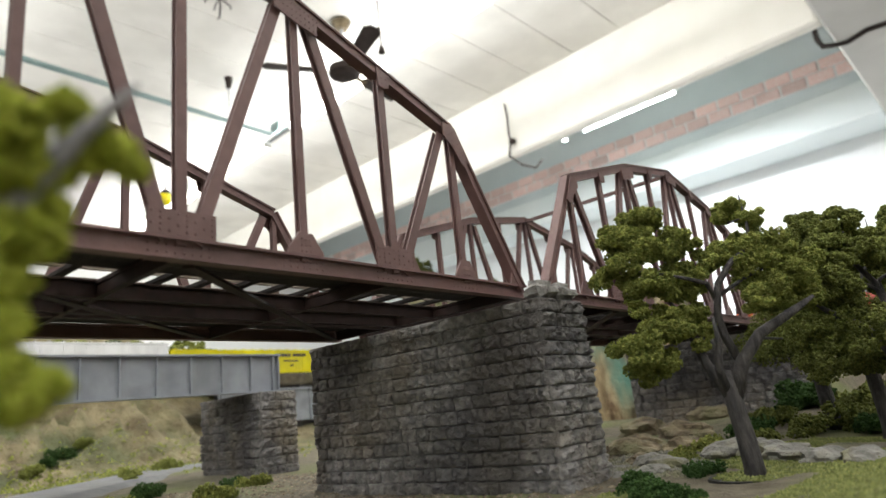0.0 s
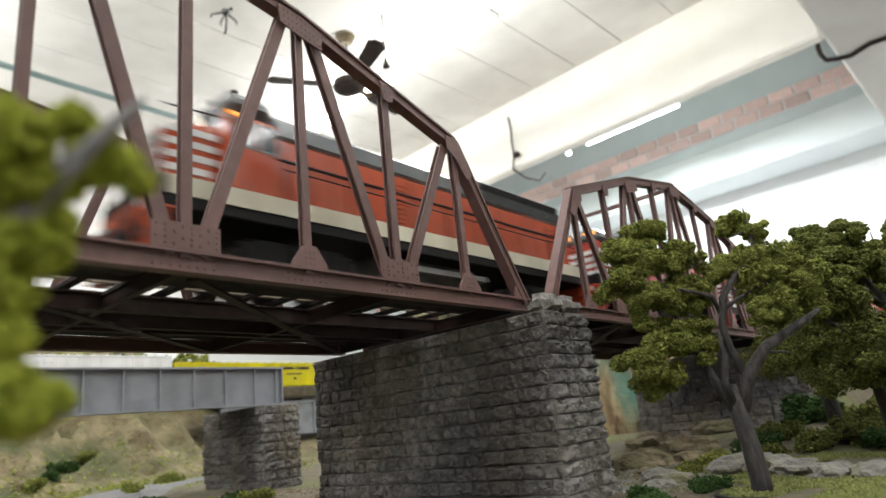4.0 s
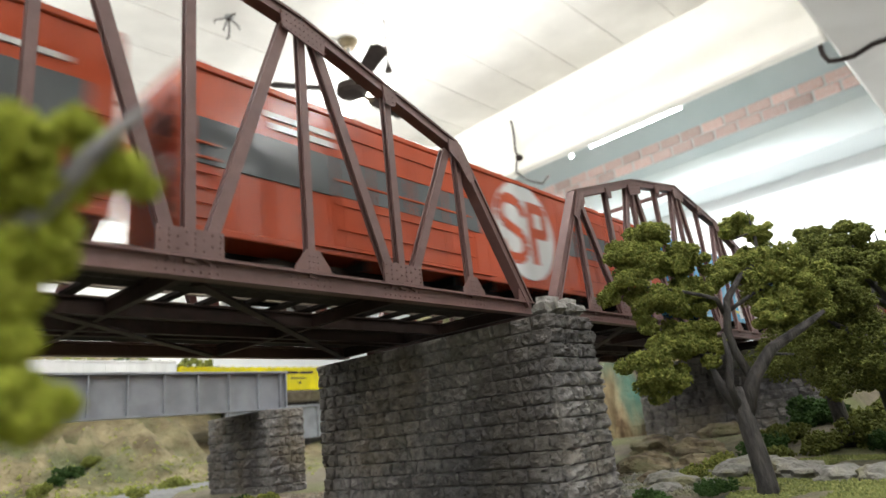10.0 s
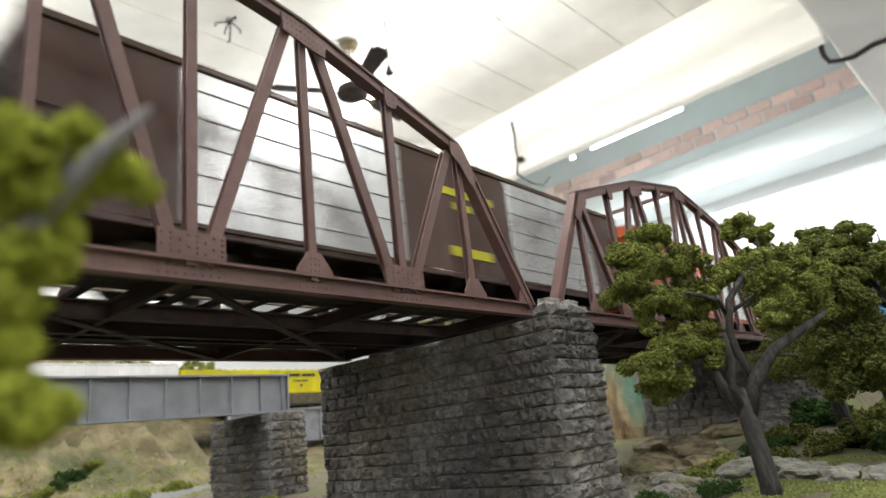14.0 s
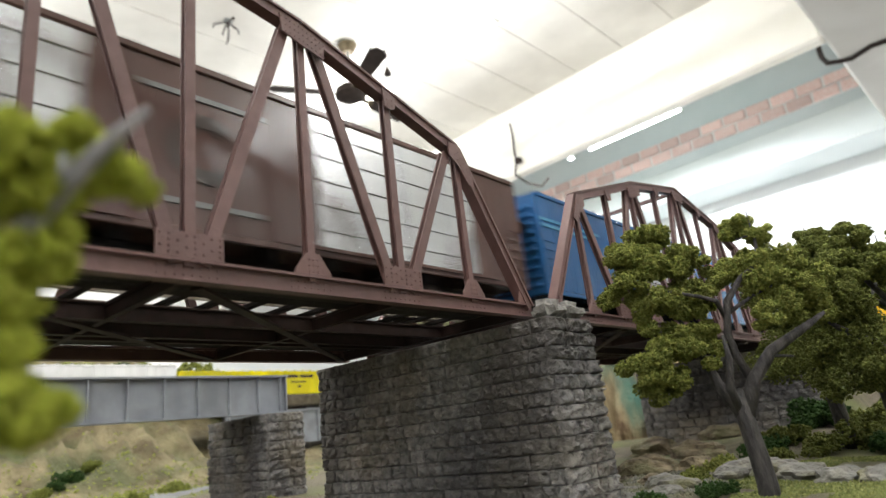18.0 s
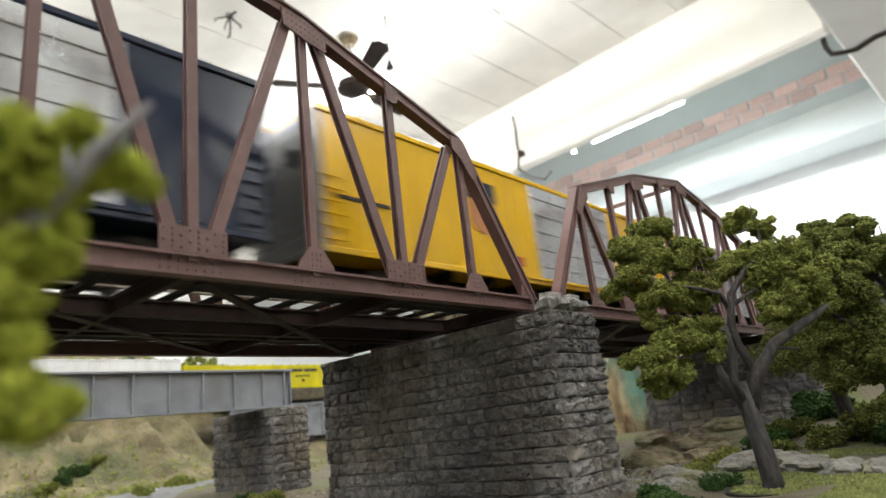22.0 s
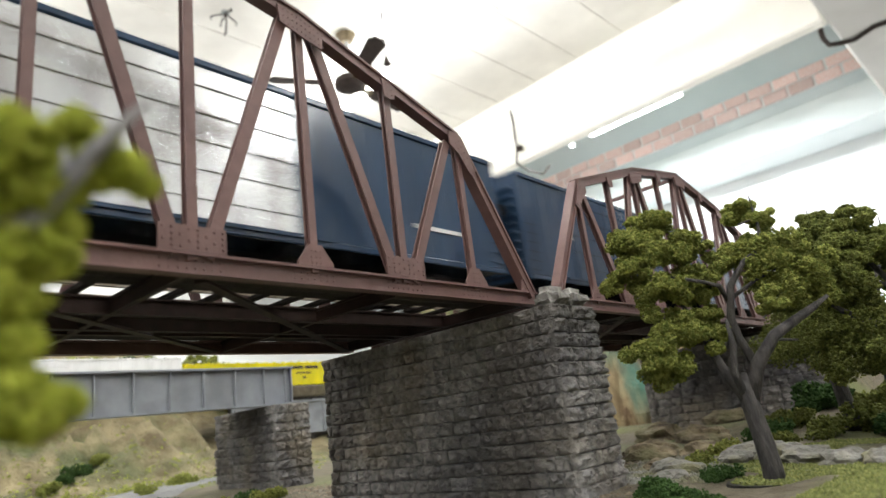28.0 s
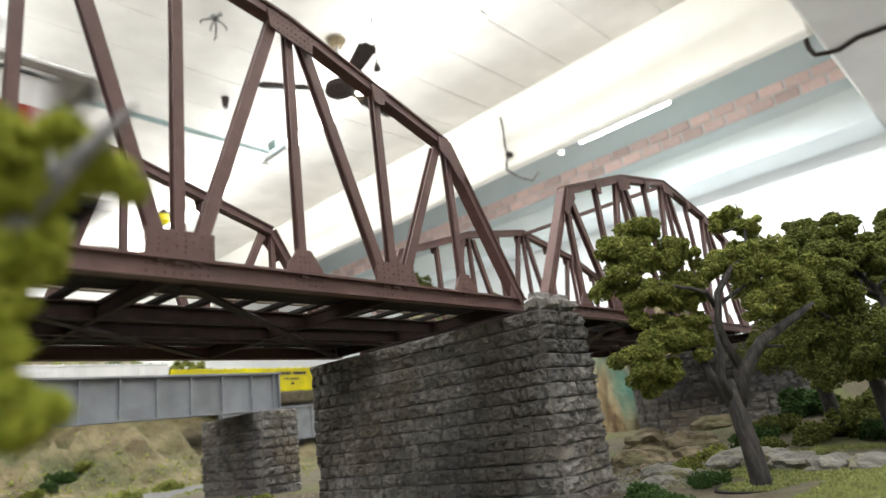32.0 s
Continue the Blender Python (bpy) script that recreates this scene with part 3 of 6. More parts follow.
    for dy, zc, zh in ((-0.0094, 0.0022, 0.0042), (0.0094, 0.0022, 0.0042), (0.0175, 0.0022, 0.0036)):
        part("stringer", bar(nb(), (X(0), YTRACK + dy, zc), (X(10), YTRACK + dy, zc), 0.0022, zh, section="I", t=0.0004), M_SHADESTEEL, br)
    for i in range(0, 8, 2):
        for a, b in (((X(i + 4) + 0.004, 0.004), (X(i) - 0.004, W - 0.004)),):
            zz = 0.0002
            part("lateral_brace", bar(nb(), (a[0], a[1], zz), (b[0], b[1], zz), 0.0007, 0.0026, up=(0, 0, 1)), M_SHADESTEEL, br)
    # ties and rails
    tie = None
    n = 27
    for i in range(n):
        x = X(0) - 0.0022 - i * (10 * P - 0.0044) / (n - 1)
        if tie is None:
            tie = part("tie", bx(-0.0011, 0.0011, -0.0180, 0.0180, 0.0013, 0.0026, 0.0002), M_TIE, br)
            o = tie
        else:
            o = new("tie", tie.data)
            o.parent = br
        o.matrix_basis = pose(x, YTRACK + random.uniform(-0.0006, 0.0006), 0.0042, rz=random.uniform(-1, 1))
    for dy in (-0.00865, 0.00865):
        part("rail", bar(nb(), (X(0) + 0.008, YTRACK + dy, RAIL_Z - 0.00105), (X(10) - 0.008, YTRACK + dy, RAIL_Z - 0.00105), 0.0012, 0.0021, section="I", t=0.0005), M_RAIL, br)
    for i in range(5):
        part("walkway_board", bx(X(10), X(0), YTRACK + 0.0188 + i * 0.0055, YTRACK + 0.0238 + i * 0.0055, 0.0044, 0.0056), M_TIE, br)
    for i in range(4):
        part("walkway_board", bx(X(10), X(0), 0.0024 + i * 0.0062, 0.0080 + i * 0.0062, 0.0044, 0.0056), M_TIE, br)
    return br


# ---------------------------------------------------------------- stone work
def stone_mesh(k, depth=0.34):
    """A pitch-faced block, 1 x 1 in x and z, that bulges to -y."""
    bm = nb()
    rng = random.Random(k)
    n = 9
    g = [[None] * n for _ in range(n)]
    knots = (0.0, 0.05, 0.15, 0.32, 0.5, 0.68, 0.85, 0.95, 1.0)
    rise = (0.0, 0.6, 0.88, 0.97, 1.0, 0.97, 0.88, 0.6, 0.0)
    tx, tz = rng.uniform(-0.16, 0.16), rng.uniform(-0.14, 0.18)
    shift = Vector((k * 7.3, k * 3.1, 0.0))
    for i in range(n):
        for j in range(n):
            u, v = knots[i], knots[j]
            edge = i in (0, n - 1) or j in (0, n - 1)
            lump = 0.8 + 1.0 * noise.noise(Vector((u * 2.8, v * 2.2, 0.0)) + shift) + 0.6 * noise.noise(Vector((u * 6, v * 5, 2.0)) + shift) 
            y = rng.uniform(-0.01, 0.03) if edge else -depth * rise[i] ** 0.6 * rise[j] ** 0.6 * (lump + rng.uniform(-0.2, 0.2)) + (tx * (u - 0.5) + tz * (v - 0.5)) * min(rise[i], rise[j])
            w = 0.012 if edge else 0.022
            g[i][j] = bm.verts.new(((u - 0.5) * 0.960 + rng.uniform(-w, w), y, (v - 0.5) * 0.985 + rng.uniform(-w, w)))
    for i in range(n - 1):
        for j in range(n - 1):
            bm.faces.new((g[i][j], g[i + 1][j], g[i + 1][j + 1], g[i][j + 1]))
    rim = [g[i][0] for i in range(n)] + [g[n - 1][j] for j in range(1, n)] + [g[i][n - 1] for i in range(n - 2, -1, -1)] + [g[0][j] for j in range(n - 2, 0, -1)]
    back = [bm.verts.new((v.co.x, 0.35, v.co.z)) for v in rim]
    for a in range(len(rim)):
        b = (a + 1) % len(rim)
        bm.faces.new((rim[b], rim[a], back[a], back[b]))
    me = bpy.data.meshes.new("stone")
    bm.to_mesh(me)
    bm.free()
    me.materials.append(M_STONE)
    me.polygons.foreach_set("use_smooth", [rng.random() < 0.45 for _ in me.polygons])
    return me


STONES = [stone_mesh(i) for i in range(16)]


def stone_face(parent, origin, along, length, z0, z1, rows, per_row, rng, lean=0.0):
    """Courses of rough blocks on an upright face; along is the angle of the face in plan, stones bulge to its right-hand side."""
    hrow = (z1 - z0) / rows
    a = radians(along)
    for r in range(rows):
        u = -rng.uniform(0.2, 0.8) * length / per_row
        while u < length:
            w = length / per_row * rng.uniform(0.7, 1.35)
            s, e = max(u, 0), min(u + w, length)
            u += w
            if e - s < 0.3 * length / per_row:
                continue
            o = new("stone", STONES[rng.randrange(16)])
            o.parent = parent
            c = (s + e) / 2
            o.matrix_basis = Matrix.Translation((origin[0] + math.cos(a) * c, origin[1] + math.sin(a) * c, z0 + (r + 0.5) * hrow)) @ Matrix.Rotation(a + rng.uniform(-0.02, 0.02), 4, "Z") @ Matrix.Rotation(math.pi * (rng.random() < 0.5) + rng.uniform(-0.012, 0.012), 4, "Y") @ Matrix.Diagonal((e - s, hrow * rng.uniform(0.5, 0.95), hrow * rng.uniform(0.96, 1.0), 1))


def stone_pier(name, x0, x1, y0, y1, z0, z1, rows, label, cap, nx, ny):
    rng = random.Random(int(1000 * (x0 + y1 + 3)))
    p = tagged(empty(name, Matrix.Translation((x0, y0, z0))), label, "bridge pier", "stone bridge piers")
    dx, dy, h = x1 - x0, y1 - y0, z1 - z0
    k = bx(0.001, dx - 0.001, 0.001, dy - 0.001, -0.02, h)
    part("core", k, M_MORTAR, p)
    stone_face(p, (0, dy), -90, dy, 0.0, h, rows, ny, rng)          # towards -x
    stone_face(p, (0.0, 0), 0, dx, 0.0, h, rows, nx, rng)           # towards -y
    # quoin blocks proud of the near corner, and the cap
    for r in range(rows):
        hh = h / rows
        w = 0.0075 if r % 2 else 0.0105
        for cx, s in ((0, 1), (dx, -1)):
            o = new("quoin", STONES[rng.randrange(16)])
            o.parent = p
            o.matrix_basis = Matrix.Translation((cx + s * w / 2 - s * 0.001, -0.0004, (r + 0.5) * hh)) @ Matrix.Diagonal((w, hh * rng.uniform(0.8, 1.25), hh, 1))
    if cap:
        for cx in (0.28, 0.74):
            b = box(nb(), -dx * 0.24, dx * 0.24, -0.0055, 0.0035, 0, 0.0072)
            bmesh.ops.bevel(b, geom=b.edges[:], offset=0.0026, segments=3, affect="EDGES")
            for v in b.verts:
                v.co += 0.0011 * noise.noise_vector(v.co * 300 + Vector((cx * 50, 0, 0)))
            part("cap_stone", b, M_CAP, p, at=Matrix.Translation((dx * cx, 0.004, h - 0.001)))
    return p


# ---------------------------------------------------------------- the layout's ground
def bump01(x, y, cx, cy, rx, ry):
    return math.exp(-(((x - cx) / rx) ** 2 + ((y - cy) / ry) ** 2))


def ground_z(x, y):
    z = -0.0595
    z += 0.004 * noise.noise((x * 9, y * 9, 0.3)) + 0.0015 * noise.noise((x * 40, y * 40, 1.3))
    z += 0.012 * bump01(x, y, -0.03, -0.13, 0.09, 0.05)                   # the grassy bank beside the eye
    z += 0.008 * bump01(x, y, 0.28, -0.02, 0.1, 0.05)
    z += (0.215 + 0.05 * noise.noise((x * 6, y * 6, 2.0)) - 0.05 * abs(noise.noise((x * 13, y * 9, 5.0))) - 0.05 * abs(noise.noise((x * 34, y * 24, 9.0)))) * bump01(x, y, 0.05, 0.95, 0.5, 0.24)     # far tan hills
    z += 0.25 * bump01(x, y, 0.72, 0.64, 0.18, 0.16) * (1 + 0.3 * noise.noise((x * 9, y * 9, 7.0)) - 0.25 * abs(noise.noise((x * 26, y * 26, 7.0))))
    if y > 0.42 and x < 0.24:
        s, e = min(1.0, max(0.0, (y - 0.47) / 0.16)), min(1.0, max(0.0, (x - 0.17) / 0.06))
        rough = 1.1 - 0.75 * abs(noise.noise((x * 15, y * 17, 4.0))) - 0.5 * abs(noise.noise((x * 38, y * 42, 6.0))) - 0.2 * abs(noise.noise((x * 90, y * 90, 2.0)))
        z = max(z if y < 0.62 else min(z, 0.022), -0.0595 + 0.080 * s * s * (3 - 2 * s) * (1 - e * e * (3 - 2 * e)) * (rough if y < 0.62 else 1.0))
        if y > 0.72:
            z += min(1.0, (y - 0.72) / 0.15) * 0.12
    d = math.hypot(x - EYE.x, y - EYE.y)
    if d < 0.09:
        z = min(z, -0.052 - 0.01 * (0.09 - d) / 0.09)
    return z


def grid_mesh(x0, x1, y0, y1, nx, ny, fn):
    xs, ys = np.linspace(x0, x1, nx), np.linspace(y0, y1, ny)
    vs = [(x, y, fn(x, y)) for y in ys for x in xs]
    fs = [(j * nx + i, j * nx + i + 1, (j + 1) * nx + i + 1, (j + 1) * nx + i) for j in range(ny - 1) for i in range(nx - 1)]
    me = bpy.data.meshes.new("grid")
    me.from_pydata(vs, [], fs)
    return me


def layout():
    me = grid_mesh(-1.4, 1.7, -1.7, 1.6, 330, 340, ground_z)
    me.materials.append(M_GROUND)
    me.materials.append(M_HILL)
    me.polygons.foreach_set("material_index", [1 if q.center.y > 0.47 + 0.05 * noise.noise((q.center.x * 9, q.center.y * 9, 3.0)) else 0 for q in me.polygons])
    me.polygons.foreach_set("use_smooth", [True] * len(me.polygons))
    tagged(new("ground", me), "sandy modelled ground with patches of green scatter", "ground", kind="structure")
    t = tagged(part("bench_table", bx(-1.4, 1.7, -1.7, 1.6, -0.16, -0.085), M_TIE), "wooden bench that carries the model landscape", "table", kind="structure")
    k = nb()
    for x in (-1.3, 0.1, 1.6):
        for y in (-1.6, 0, 1.5):
            box(k, x - 0.04, x + 0.04, y - 0.04, y + 0.04, FLOOR_Z, -0.16)
    part("bench_legs", k, M_TIE, t)


def girder_bridge():
    y0, x1, x0 = 0.25, 0.0778, -0.32
    zt, zb = 0.0157, -0.0088
    g = tagged(empty("girder_bridge", Matrix.Translation((x1, y0, zb))), "grey steel plate girder bridge with riveted stiffeners", "bridge")
    n = x1 - x0
    h = zt - zb
    part("web", bx(-n, 0, 0, 0.0012, 0.0008, h - 0.0008), M_GIRD, g)
    part("flange", bx(-n, 0.0005, -0.003, 0.0042, h - 0.0012, h), M_GIRD, g)
    part("flange", bx(-n, 0.0005, -0.003, 0.0042, 0, 0.0012), M_GIRD, g)
    part("far_web", bx(-n, 0, 0.05, 0.0512, h * 0.7, h), M_GIRD, g)
    for i in range(20):
        part("stiffener", bx(-0.0012 - i * 0.0204, -0.0002 - i * 0.0204, -0.0024, -0.0001, 0.0013, h - 0.0013), M_GIRD, g)
    part("stiffener", bx(-0.0055, -0.0045, -0.0024, -0.0001, 0.0013, h - 0.0013), M_GIRD, g)
    part("deck", bx(-n, 0, 0.0015, 0.0497, h * 0.72, h * 0.85), M_SHADESTEEL, g)
    r = nb()
    for i in range(20):
        for j in range(12):
            rivet(r, -0.0022 - i * 0.0204, -0.0002, 0.003 + j * (h - 0.006) / 11, 0.0003)
    o = part("rivets", r, M_GIRD, g)
    o["kind"] = "stuff"


# ---------------------------------------------------------------- trees and plants
def clump(bm, c, r, rng, n, size):
    """Foam: many small uneven lumps round a centre."""
    for _ in range(n):
        d = Vector((rng.gauss(0, 1), rng.gauss(0, 1), rng.gauss(0, 1)))
        d.normalize()
        d *= r * rng.random() ** 0.35
        d.z *= 0.75
        s = size * rng.uniform(0.6, 1.4)
        m = Matrix.Translation(Vector(c) + d) @ Euler((rng.uniform(0, 6), rng.uniform(0, 6), rng.uniform(0, 6))).to_matrix().to_4x4() @ Matrix.Diagonal((s * rng.uniform(0.7, 1.3), s, s * rng.uniform(0.6, 1.2), 1))
        base = len(bm[0])
        for v in ICO_V:
            w = m @ (v * (1 + rng.uniform(-0.28, 0.28)))
            bm[0].append(w[:])
        for f in ICO_F:
            bm[1].append((f[0] + base, f[1] + base, f[2] + base))


def ico():
    b = nb()
    top, low = b.verts.new((0, 0, 1)), b.verts.new((0, 0, -1))
    ring = [b.verts.new((math.cos(a), math.sin(a), 0)) for a in (0.3, 1.6, 3.0, 4.8)]
    for i in range(4):
        b.faces.new((ring[i], ring[(i + 1) % 4], top))
        b.faces.new((ring[(i + 1) % 4], ring[i], low))
    b.verts.index_update()
    v = [x.co.copy() for x in b.verts]
    f = [tuple(x.index for x in q.verts) for q in b.faces]
    b.free()
    return v, f


ICO_V, ICO_F = ico()


def lump_part(name, data, material, parent=None, label=""):
    me = bpy.data.meshes.new(name)
    me.from_pydata(data[0], [], data[1])
    me.materials.append(material)
    o = new(name, me)
    if parent:
        o.parent = parent
    if label:
        o["label"] = label
    return o


def bush(x, y, z, r, seed, material, label):
    rng = random.Random(seed)
    b = tagged(empty("bush", Matrix.Translation((x, y, z))), label, "bush", "bushes on the layout")
    for i in range(6):
        d = ([], [])
        clump(d, (rng.uniform(-r, r) * 0.7, rng.uniform(-r, r) * 0.7, r * rng.uniform(0.15, 0.7)), r * 0.55, rng, 120, r * 0.08)
        lump_part("foliage_clump", d, material, b)


def model_tree(base, height, seed, limbs, crown, label, lumps=75, disc=True, grain=0.0008, leaf=M_LEAF):
    """limbs: (points, radius at foot); crown: (centre, radius) in units of the height."""
    rng = random.Random(seed)
    t = tagged(empty("model_tree", Matrix.Translation(base)), label, "tree", "model trees")
    k = nb()
    trunk = limbs[0]
    tube(k, [Vector(p) * height for p in trunk[0]], [r * height * 0.66 for r in trunk[1]], 14)
    part("trunk", k, M_BARK, t, smooth=True)
    for pts, rad in limbs[1:]:
        k = nb()
        tube(k, [Vector(p) * height for p in pts], [r * height * 0.70 for r in rad], 10)
        part("limb", k, M_BARK, t, smooth=True)
    d = ([], [])
    for c, r in crown:
        c = Vector(c) * height
        r *= height * 1.14
        for _ in range(12):
            o = Vector((rng.gauss(0, 1), rng.gauss(0, 1), rng.gauss(0, 0.7))) * 0.62
            o *= r * min(1.0, 0.85 / max(o.length, 0.01))
            q = rng.uniform(0.25, 0.6)
            clump(d, c + o, r * q, rng, int(lumps * q * 1.3), grain)
    lump_part("crown", d, leaf, t, "yellow green foam foliage in clumps")
    if disc:
        part("base_disc", cyl(nb(), (0, 0, -0.001), (0, 0, 0.0007), 0.0125, 0.012, 24), M_BLACK, t, "dark plastic base disc")
        turf = ([], [])
        for _ in range(900):
            a, q = rng.uniform(0, 6.28), 0.0123 * rng.random() ** 0.55
            if a > 3.4 or q < 0.0105:
                clump(turf, (q * math.cos(a), q * math.sin(a), 0.0007), 0.0004, rng, 1, 0.0005)
        lump_part("turf", turf, M_GRASS, t, "yellow green turf stuck on the disc")["kind"] = "stuff"
    return t


# ---------------------------------------------------------------- rolling stock; x forward to -x, z from the rail's top
def paint(name, c, metal=0.0, rough=0.15, dirt=0.6):
    return mat(name, c, tuple(v * 0.86 for v in c), rough, 120, metal=metal, bump=0.05, bscale=900,
               stain=tuple(v * 0.7 + 0.01 for v in c), sscale=45, samt=dirt, stretch=(1, 1, 0.25), soot=(tuple(v * 0.5 + 0.003 for v in c), 70, 0.6 * dirt))


M_SILVER = mat("silver_door", (0.57, 0.58, 0.59), (0.66, 0.67, 0.68), 0.24, 200, metal=0.9, bump=0.05, bscale=700, stain=(0.62, 0.62, 0.62), sscale=60, samt=0.4)
PAINTS = {
    "vermilion": paint("vermilion_paint", (0.50, 0.085, 0.032)), "dove": paint("dove_paint", (0.115, 0.125, 0.13)),
    "sky": paint("sky_paint", (0.10, 0.36, 0.60)), "brown": paint("brown_paint", (0.095, 0.055, 0.045)),
    "orange": paint("orange_paint", (0.52, 0.10, 0.035)), "mauve": paint("mauve_paint", (0.125, 0.072, 0.062)),
    "blue": paint("blue_paint", (0.028, 0.14, 0.36)), "navy": paint("navy_paint", (0.019, 0.029, 0.056)),
    "yellow": paint("yellow_paint", (0.80, 0.47, 0.006), dirt=0.35), "dark": paint("dark_paint", (0.032, 0.020, 0.018), rough=0.07),
    "slate": paint("slate_paint", (0.025, 0.056, 0.112)), "white": paint("white_paint", (0.70, 0.70, 0.69)),
    "red": paint("red_paint", (0.40, 0.052, 0.030)), "lemon": paint("lemon_paint", (0.62, 0.58, 0.03)),
    "engine": paint("engine_paint", (0.47, 0.080, 0.030)), "coach": paint("coach_paint", (0.88, 0.88, 0.875), dirt=0.10, rough=0.24, metal=0.35), "ends": paint("ends_paint", (0.24, 0.24, 0.235)), "tank": paint("tank_paint", (0.20, 0.20, 0.19), metal=0.5, rough=0.4), "grime": paint("grime_paint", (0.085, 0.070, 0.063)), "pale": paint("pale_paint", (0.72, 0.72, 0.70)),
    "peach": paint("peach_paint", (0.52, 0.22, 0.10)), "cream": paint("cream_paint", (0.66, 0.62, 0.48)), "greyroof": paint("greyroof_paint", (0.17, 0.185, 0.19)),
    "weathered": paint("weathered_paint", (0.34, 0.34, 0.29), metal=0.4), "brightyellow": paint("brightyellow_paint", (0.80, 0.70, 0.0)),
}
M_GLASS = mat("dark_glass", (0.015, 0.017, 0.02), (0.02, 0.022, 0.025), 0.08, 50)
M_AMBER = mat("amber_light", (0.8, 0.4, 0.1), (0.8, 0.4, 0.1), 0.4, 50, glow=(1.0, 0.30, 0.03), power=1.2)
M_HEAD = mat("head_light", (0.9, 0.9, 0.8), (0.9, 0.9, 0.8), 0.4, 50, glow=(1.0, 0.9, 0.7), power=0.6)

_shared = {}


def wheelset_mesh():
    if "wheel" not in _shared:
        k = nb()
        for s in (-1, 1):
            cyl(k, (0, s * 0.0072, 0), (0, s * 0.0086, 0), 0.0062, n=18)
            cyl(k, (0, s * 0.0086, 0), (0, s * 0.0106, 0), 0.0054, n=18)
        cyl(k, (0, -0.0116, 0), (0, 0.0116, 0), 0.0012, n=8)
        me = bpy.data.meshes.new("wheelset")
        k.to_mesh(me)
        k.free()
        me.materials.append(M_WHEEL)
        _shared["wheel"] = me
    return _shared["wheel"]


def sideframe_mesh(axles):
    key = "frame%d" % axles
    if key not in _shared:
        k = nb()
        half = 0.0105 if axles == 2 else 0.0185
        prism(k, [(-half - 0.004, 0.004), (-half + 0.002, 0.0085), (half - 0.002, 0.0085), (half + 0.004, 0.004), (half + 0.002, 0.0035), (half * 0.5, 0.0018), (-half * 0.5, 0.0018), (-half - 0.002, 0.0035)], -0.0125, -0.0112)
        for i in range(axles):
            x = -half + i * 2 * half / (axles - 1)
            box(k, x - 0.0022, x + 0.0022, -0.0134, -0.0124, 0.0034, 0.0076, 0.0005)
        for x in (-0.0022, 0.0, 0.0022):
            cyl(k, (x, -0.0128, 0.0026), (x, -0.0128, 0.0074), 0.0009, n=6)
        me = bpy.data.meshes.new("sideframe")
        k.to_mesh(me)
        k.free()
        me.materials.append(M_BLACK)
        _shared[key] = me
    return _shared[key]


def truck(parent, x, axles=2, tall=1.0):
    half = 0.0105 if axles == 2 else 0.0185
    t = part("truck", bx(x - 0.003, x + 0.003, -0.011, 0.011, 0.0045, 0.0095 * (1 if tall == 1 else 1.8), 0.0005), M_BLACK, parent)
    for s in (0, 1):
        o = new("sideframe", sideframe_mesh(axles))
        o.parent = t
        o.matrix_basis = pose(x, 0, 0, rz=180 * s) @ Matrix.Diagonal((1, 1, tall, 1))
    for i in range(axles):
        o = new("wheelset", wheelset_mesh())
        o.parent = t
        o.matrix_basis = Matrix.Translation((x - half + i * 2 * half / (axles - 1), 0, 0.0054))


def couplers(parent, half):
    for s in (-1, 1):
        k = box(nb(), half - 0.004, half + 0.006, -0.0012, 0.0012, 0.0085, 0.0112)
        box(k, half + 0.0045, half + 0.0085, -0.0018, 0.0018, 0.008, 0.012, 0.0006)
        part("coupler", k, M_BLACK, parent, at=Matrix.Rotation(math.pi if s < 0 else 0, 4, "Z"))


CAR_L, CAR_W, SILL = 0.3035, 0.0366, 0.0115


BACK = 0.005


